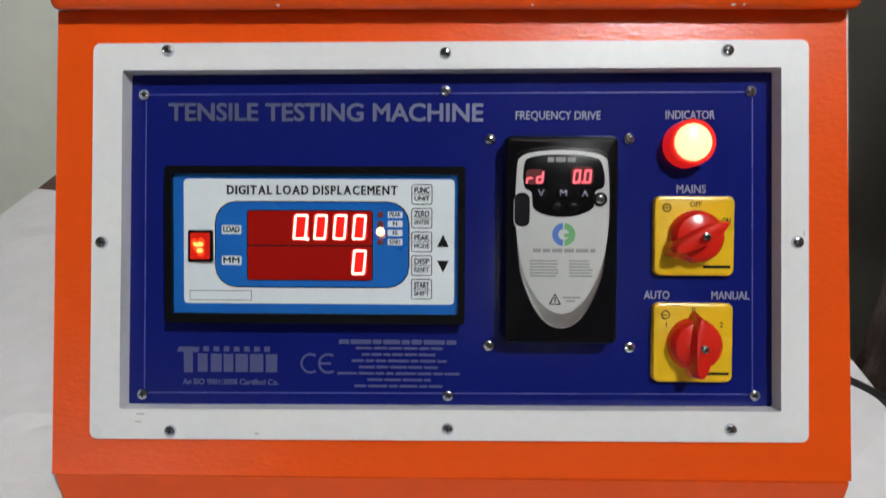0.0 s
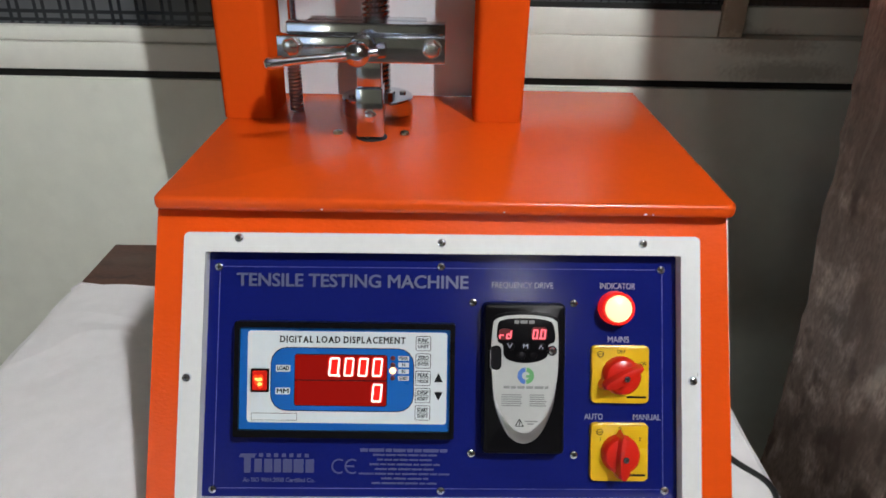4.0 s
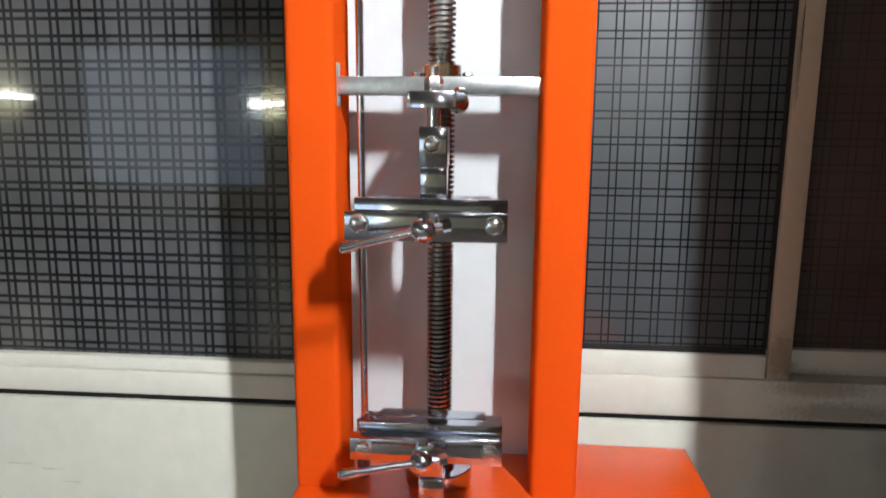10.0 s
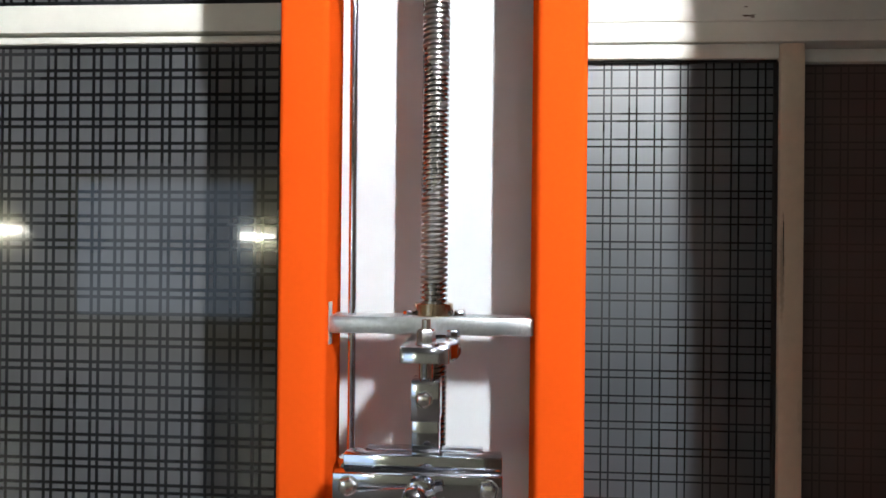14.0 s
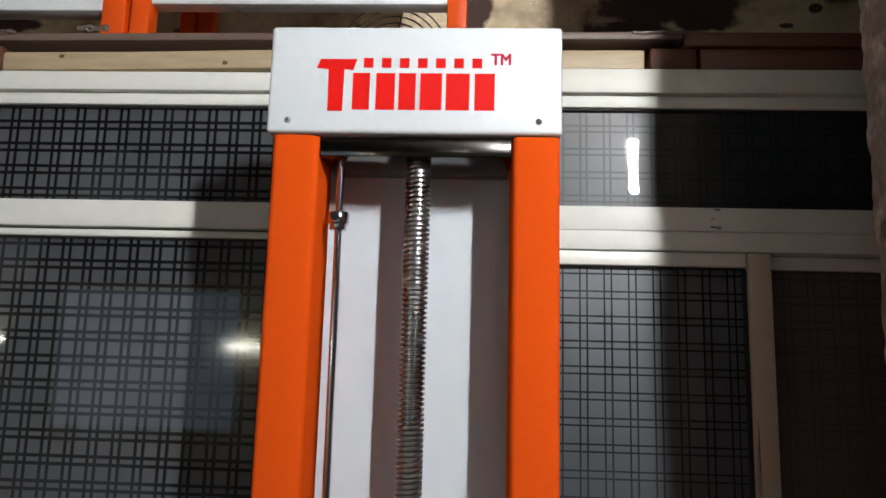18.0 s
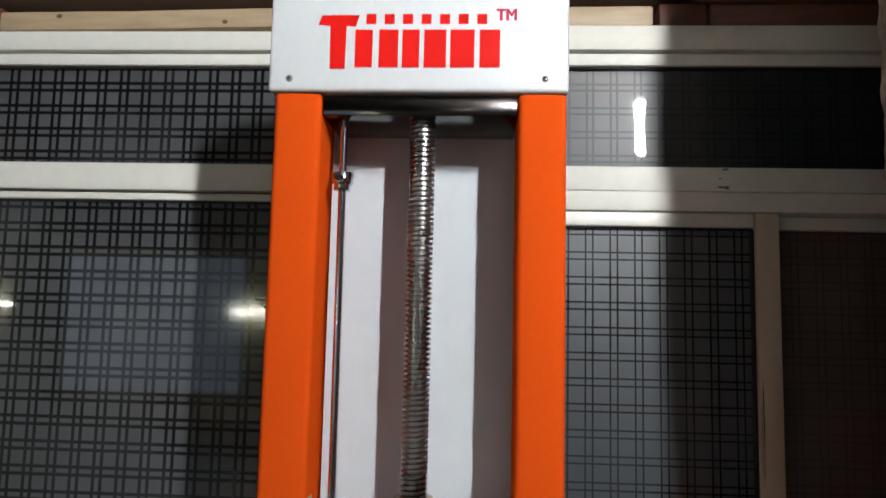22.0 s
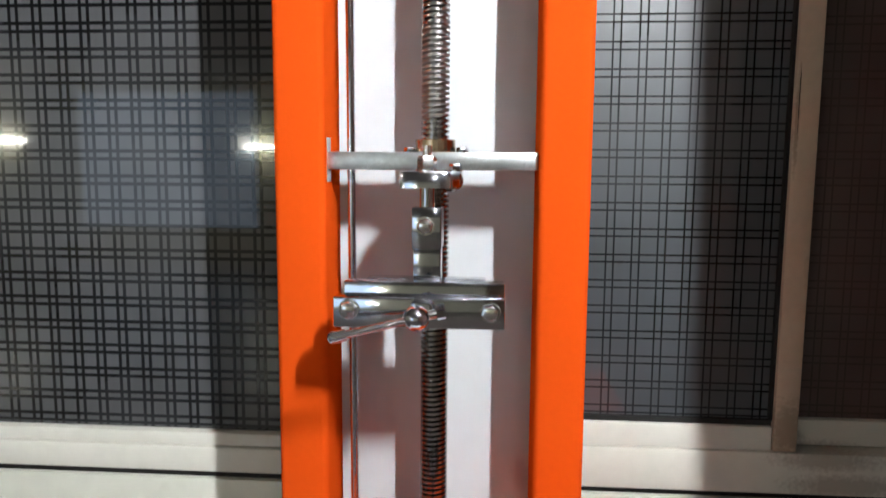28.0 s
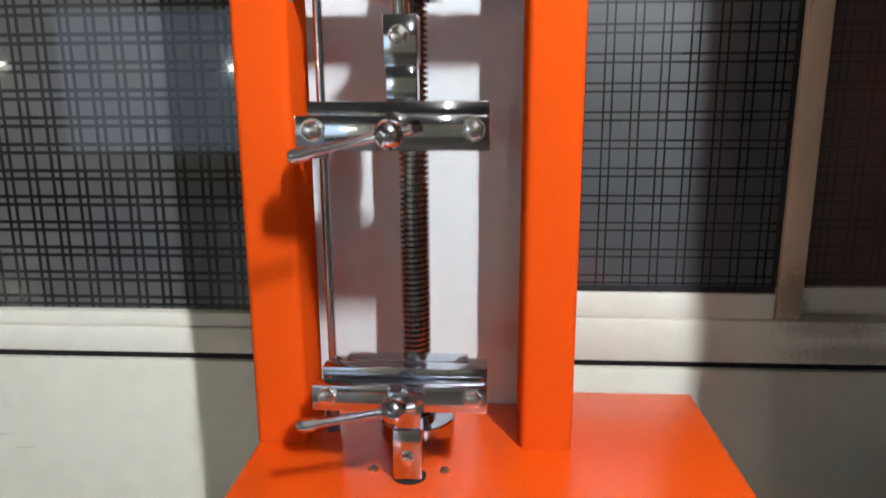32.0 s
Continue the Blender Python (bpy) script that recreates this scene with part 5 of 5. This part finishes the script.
part("decimal_point", bm, DIGIT_SMALL, drive, at=pose(*dp(1022, 327), zf + 0.001))
for x, y in ((952, 347), (989, 346), (1026, 347), (978, 369), (1006, 369)):
    bm = bmesh.new()
    ball(bm, (0, 0, 0), 0.0042, 16, 8, (1.1, 0.9, 0.35))
    part("button", bm, BLACK_PLASTIC, drive, at=pose(*dp(x, y), zf + 0.0006))
for txt, x in (("M", 989), ("V", 951), ("V", 1026)):
    me = lettering(txt, 0.0058, 0.0044)
    me.materials.append(WHITE_INK)
    part("lettering", me, None, drive, at=pose(*dp(x, 346), zf + 0.0024, 0, 0, 180 if x > 1000 else 0))
for x0, x1, y, h in ((962, 1016, 288, 4), (938, 1049, 445, 3.2)):
    random.seed(int(x0))
    x = x0
    while x < x1 - 4:
        w = min(random.uniform(10, 26), x1 - x)
        slab(drive, "small_print", x, y - h, x + w - 3, y + h, zf + (0.0006 if y < 300 else 0.0001), DRIVE_INK, 0.0003, 0.0002, dp)
        x += w
random.seed(4)
for x0, x1 in ((933, 985), (1001, 1046)):
    for k in range(6):
        slab(drive, "small_print", x0, 463 + 5.2 * k - 1.3, x1 - random.uniform(2, 12), 463 + 5.2 * k + 1.3, zf + 0.0001, DRIVE_INK, 0.0001, 0.0002, dp)
slab(drive, "small_print", 990, 525, 1021, 528, zf + 0.0001, DRIVE_INK, 0.0001, 0.0002, dp)
slab(drive, "small_print", 996, 531, 1012, 534, zf + 0.0001, DRIVE_INK, 0.0001, 0.0002, dp)
part("warning_mark", outline([dp(*p) for p in ((966, 539), (988, 539), (977, 519))], 0.0002), BLACK_INK, drive, at=pose(0, 0, zf))
part("warning_mark", outline([dp(*p) for p in ((969.5, 537), (984.5, 537), (977, 523))], 0.0002), GREY_FACE, drive, at=pose(0, 0, zf + 0.0003))
slab(drive, "warning_mark", 976, 526, 978, 535, zf + 0.0006, BLACK_INK, 0.0001, 0.0002, dp)
RING_BLUE, RING_GREEN = paint("blue_ring", (0.06, 0.16, 0.5), 0.4, bump=0), paint("green_ring", (0.12, 0.36, 0.14), 0.4, bump=0)
for a0, mat in ((95, RING_BLUE), (-85, RING_GREEN)):
    bm = bmesh.new()
    for k in range(10):
        a, b = radians(a0 + 17 * k), radians(a0 + 17 * (k + 1))
        q = [bm.verts.new((r * math.cos(t), r * math.sin(t), 0.0003)) for r, t in ((0.0036, a), (0.0077, a), (0.0077, b), (0.0036, b))]
        bm.faces.new(q)
    if mat is RING_GREEN:
        box(bm, 0.0003, 0.0060, -0.0018, 0.0006, 0.0001, 0.0005)
    part("ring_mark", bm, mat, drive, at=pose(*dp(991, 417), zf))
slab(drive, "slot_glint", 904.5, 349, 928, 406, 0.0212, SILVER, 0.0045, 0.0016, dp)
slab(drive, "slot_rim", 905.5, 345, 932, 404, 0.0215, BLACK_PLASTIC, 0.0045, 0.0016, dp)
slab(drive, "slot", 907, 350, 928, 400, 0.0231, BLACK_INK, 0.0038, 0.0004, dp)
bm = bmesh.new()
rod(bm, (0, 0, 0), (0, 0, 0.0012), 0.0046, seg=18)
part("screw_recess", bm, BLACK_PLASTIC, drive, at=pose(*dp(1053, 356), zf))
part("screw", round_head((0, 0, 0), (0, 0, 1), 0.0032, 0.0014), [CHROME, BLACK_GAP], drive, at=pose(*dp(1053, 356), zf + 0.0011))
for u, v in ((0.0290, 0.0795), (0.1245, 0.0800), (0.0290, -0.0635), (0.1265, -0.0640)):
    part("screw", screw_me, None, blue, at=pose(u, v, 0.0, 0, 0, random.uniform(0, 90)))

# ---- indicator lamp and rotary switches ----
lampm = pat(0.1640, 0.0762, PW)
bm = bmesh.new()
lathe(bm, ((0.0160, 0), (0.0160, 0.008), (0.0155, 0.0150), (0.0140, 0.0165), (0.0126, 0.0155), (0.0126, 0.008)), Matrix.Identity(4), 36)
lampr = part("indicator_lamp", bm, LENS_RING, machine, "round red indicator lamp, lit", lampm)
bm = bmesh.new()
lathe(bm, ((0.0125, 0.010), (0.0125, 0.0155), (0.0110, 0.0180), (0.0065, 0.0195), (0, 0.0200)), Matrix.Identity(4), 32)
part("lens", bm, LENS_ON, lampr, "glowing warm white lens")


def rotary_switch(u, v, turn, marks):
    bm = bmesh.new()
    outline(rounded(0.0545, 0.0545, 0.0045), 0.006, 0.0015, bm)
    sw = part("rotary_switch", bm, YELLOW, machine, "yellow rotary switch plate with a red knob", pat(u, v, PW))
    bm = bmesh.new()
    lathe(bm, ((0.0182, 0.0), (0.0182, 0.003), (0.0172, 0.0085), (0.0150, 0.0115), (0.010, 0.0132), (0, 0.0138)), Matrix.Identity(4), 30)
    knob = part("knob", bm, RED_PLASTIC, sw, "red pointer knob", pose(0, -0.0005, 0.006, 0, 0, turn))
    half = [(0.0, 0.0230), (0.0030, 0.0190), (0.0060, 0.0110), (0.0074, 0.0), (0.0070, -0.0110), (0.0048, -0.0195), (0.0018, -0.0235)]
    pts = flowing(half + [(-x, y) for x, y in half[:0:-1]], 2)
    bm = bmesh.new()
    low = [bm.verts.new((x * 1.15, y, 0.0005)) for x, y in pts]
    top = [bm.verts.new((x * 0.66, y * 0.86, 0.0235 - 0.006 * max(0, y / 0.0230) - 0.004 * max(0, -y / 0.0230) ** 2)) for x, y in pts]
    n = len(pts)
    bm.faces.new(low)
    bm.faces.new(top[::-1])
    for k in range(n):
        bm.faces.new((low[k], top[k], top[(k + 1) % n], low[(k + 1) % n]))
    bmesh.ops.recalc_face_normals(bm, faces=bm.faces)
    bmesh.ops.bevel(bm, geom=list(bm.edges), offset=0.0014, segments=2, profile=0.5, affect="EDGES", clamp_overlap=True)
    part("grip_bar", bm, RED_PLASTIC, sw, "red pointer grip", pose(0, -0.0005, 0.006, 0, 0, turn))
    part("screw", round_head((0, 0, 0), (0, 0, 1), 0.003, 0.0016), [CHROME, BLACK_GAP], sw, at=pose(0, -0.0005, 0.0292))
    for txt, x, y in marks:
        words(sw, txt, x, y, 0.0036, 0.0021 * len(txt) + 0.0005 * len(txt), BLACK_INK, 0.006)
    bm = bmesh.new()
    n = 18
    for k in range(n):
        a, b = 2 * math.pi * k / n, 2 * math.pi * (k + 1) / n
        q = [bm.verts.new((r * math.cos(t), r * math.sin(t), 0.0064)) for r, t in ((0.0024, a), (0.0031, a), (0.0031, b), (0.0024, b))]
        bm.faces.new(q)
    box(bm, -0.0022, 0.0022, -0.0003, 0.0003, 0.0060, 0.0063)
    part("ring_mark", bm, BLACK_INK, sw, at=pose(-0.0192, 0.0192, 0.0))
    slab(sw, "small_print", 0.006, -0.0222, 0.0245, -0.0202, 0.006, BLACK_INK, 0.0001, 0.0002, lambda x, y: (x, y))
    return sw


rotary_switch(0.1690, 0.0135, -62, (("OFF", 0.0005, 0.0215), ("ON", 0.0215, 0.0105)))
rotary_switch(0.1690, -0.0600, 0, (("1", -0.0185, 0.0125), ("0", 0.0, 0.0225), ("2", 0.0190, 0.0125)))

# ---- power cable on the cloth ----
BLACK_RUBBER = paint("black_rubber_cable", (0.012, 0.012, 0.012), 0.45, bump=0.02)
cu = bpy.data.curves.new("power_cable", "CURVE")
cu.dimensions, cu.bevel_depth, cu.bevel_resolution = "3D", 0.0035, 3
pts = ((0.400, -0.10, 0.764), (0.440, -0.215, 0.7595), (0.462, -0.245, 0.7595), (0.480, -0.262, 0.7595), (0.482, -0.285, 0.7595), (0.474, -0.31, 0.7595), (0.455, -0.36, 0.7595))
sp = cu.splines.new("NURBS")
sp.points.add(len(pts) - 1)
for q, p in zip(sp.points, pts):
    q.co = (*p, 1)
sp.use_endpoint_u, sp.order_u = True, 4
ob = new("cable_curve", cu)
me = bpy.data.meshes.new_from_object(ob.evaluated_get(bpy.context.evaluated_depsgraph_get()))
bpy.data.objects.remove(ob)
me.materials.clear()
me.materials.append(BLACK_RUBBER)
smooth(me)
tagged(new("power_cable", me), "thin black power cable lying on the white cloth", "cable")

# ---- machine frames stored on the shelf ----
SZ = 2.4205


def stored_frame(posts, panel, label):
    fr = thing("machine_frame", label, "machine frame", "machine frames on the shelf")
    for x0, x1, y0, y1 in posts:
        bm = bmesh.new()
        box(bm, x0, x1, y0, y1, SZ - 0.009 if x0 < -0.3 else SZ - 0.002, SZ + 0.40, 0.004)
        part("post", bm, ORANGE, fr)
    x0, x1, y0, y1, z0 = panel
    bm = bmesh.new()
    box(bm, x0, x1, y0, y1, z0, SZ + 0.39, 0.003)
    part("panel", bm, WHITE_PAINT, fr, "white metal cover panel")
    return fr


stored_frame(((-0.642, -0.594, 0.42, 0.47), (-1.20, -1.152, 0.42, 0.47)), (-1.151, -0.6425, 0.425, 0.468, 2.505), "orange machine frame with a white cover stored on the shelf")
stored_frame(((-0.583, -0.545, 0.42, 0.46), (0.046, 0.085, 0.42, 0.46), (-0.566, -0.530, 0.60, 0.64), (-0.526, -0.49, 0.60, 0.64)), (-0.5445, 0.0455, 0.425, 0.462, 2.519), "orange machine frame with white cover and knob on the shelf")
bm = bmesh.new()
rod(bm, (0.085, 0.43, 2.531), (0.094, 0.43, 2.531), 0.004, seg=10)
ball(bm, (0.096, 0.43, 2.531), 0.005, 10, 6)
part("knob", bm, CHROME, bpy.data.objects["machine_frame.001"])
fan = thing("fan_guard", "round wire fan guard standing behind the frame on the shelf", "fan guard")
for k in range(7):
    bm = bmesh.new()
    r = 0.03 + 0.017 * k
    m = Matrix.Translation((-0.10, 0.75, SZ + 0.142)) @ pose(0, 0, 0, 90, 0, 0)
    n = 40
    prev = None
    ring = []
    for i in range(n):
        a = 2 * math.pi * i / n
        ring.append([bm.verts.new(m @ Vector(((r + 0.0022 * math.cos(t)) * math.cos(a), (r + 0.0022 * math.cos(t)) * math.sin(a), 0.0022 * math.sin(t)))) for t in (0, 2.1, 4.2)])
    for i in range(n):
        p, q = ring[i], ring[(i + 1) % n]
        for j in range(3):
            bm.faces.new((p[j], q[j], q[(j + 1) % 3], p[(j + 1) % 3]))
    bmesh.ops.recalc_face_normals(bm, faces=bm.faces)
    part("wire_ring", bm, SCREW_STEEL, fan)
bm = bmesh.new()
rod(bm, (-0.10, 0.746, SZ + 0.142), (-0.10, 0.756, SZ + 0.142), 0.034, seg=24)
part("hub", bm, WHITE_PAINT, fan)
for k in range(6):
    a = radians(60 * k + 20)
    bm = bmesh.new()
    rod(bm, (-0.10 + 0.03 * math.cos(a), 0.752, SZ + 0.142 + 0.03 * math.sin(a)), (-0.10 + 0.134 * math.cos(a), 0.752, SZ + 0.142 + 0.134 * math.sin(a)), 0.002, seg=8)
    part("wire_spoke", bm, SCREW_STEEL, fan)


# ---- clear plastic scraps hanging over the shelf's edge ----
PLASTIC = paint("crumpled_clear_plastic", (0.16, 0.12, 0.10), 0.12, bump=0.0, vary=0.1, spec=1.0)
for x, z, w, h, s in ((-0.80, 2.4130, 0.055, 0.0055, 1), (-0.600, 2.420, 0.030, 0.008, 2), (0.43, 2.4155, 0.05, 0.004, 4)):
    bm = bmesh.new()
    n = 18
    g = [[bm.verts.new((x + w * (i / n - 0.5) * 2, 0.3320 - 0.0008 - 0.007 * abs(noise.noise((i * 0.33 + 9 * s, j * 0.16, s))), z + h * ((j / n - 0.5) * 2 * (0.5 + abs(noise.noise((i * 0.21, s, 7)))) + 0.5 * noise.noise((i * 0.3, s, 2))))) for j in range(n + 1)] for i in range(n + 1)]
    for a, b in zip(g, g[1:]):
        for j in range(n):
            bm.faces.new((a[j], b[j], b[j + 1], a[j + 1]))
    bmesh.ops.recalc_face_normals(bm, faces=bm.faces)
    for v in bmesh.ops.extrude_face_region(bm, geom=list(bm.faces))["geom"]:
        if isinstance(v, bmesh.types.BMVert):
            v.co.y += 0.0008
    bmesh.ops.recalc_face_normals(bm, faces=bm.faces)
    solid("plastic_scrap", bm, PLASTIC, "crumpled scrap of clear plastic over the shelf edge", "plastic sheet", "plastic scraps on the shelf", "object")
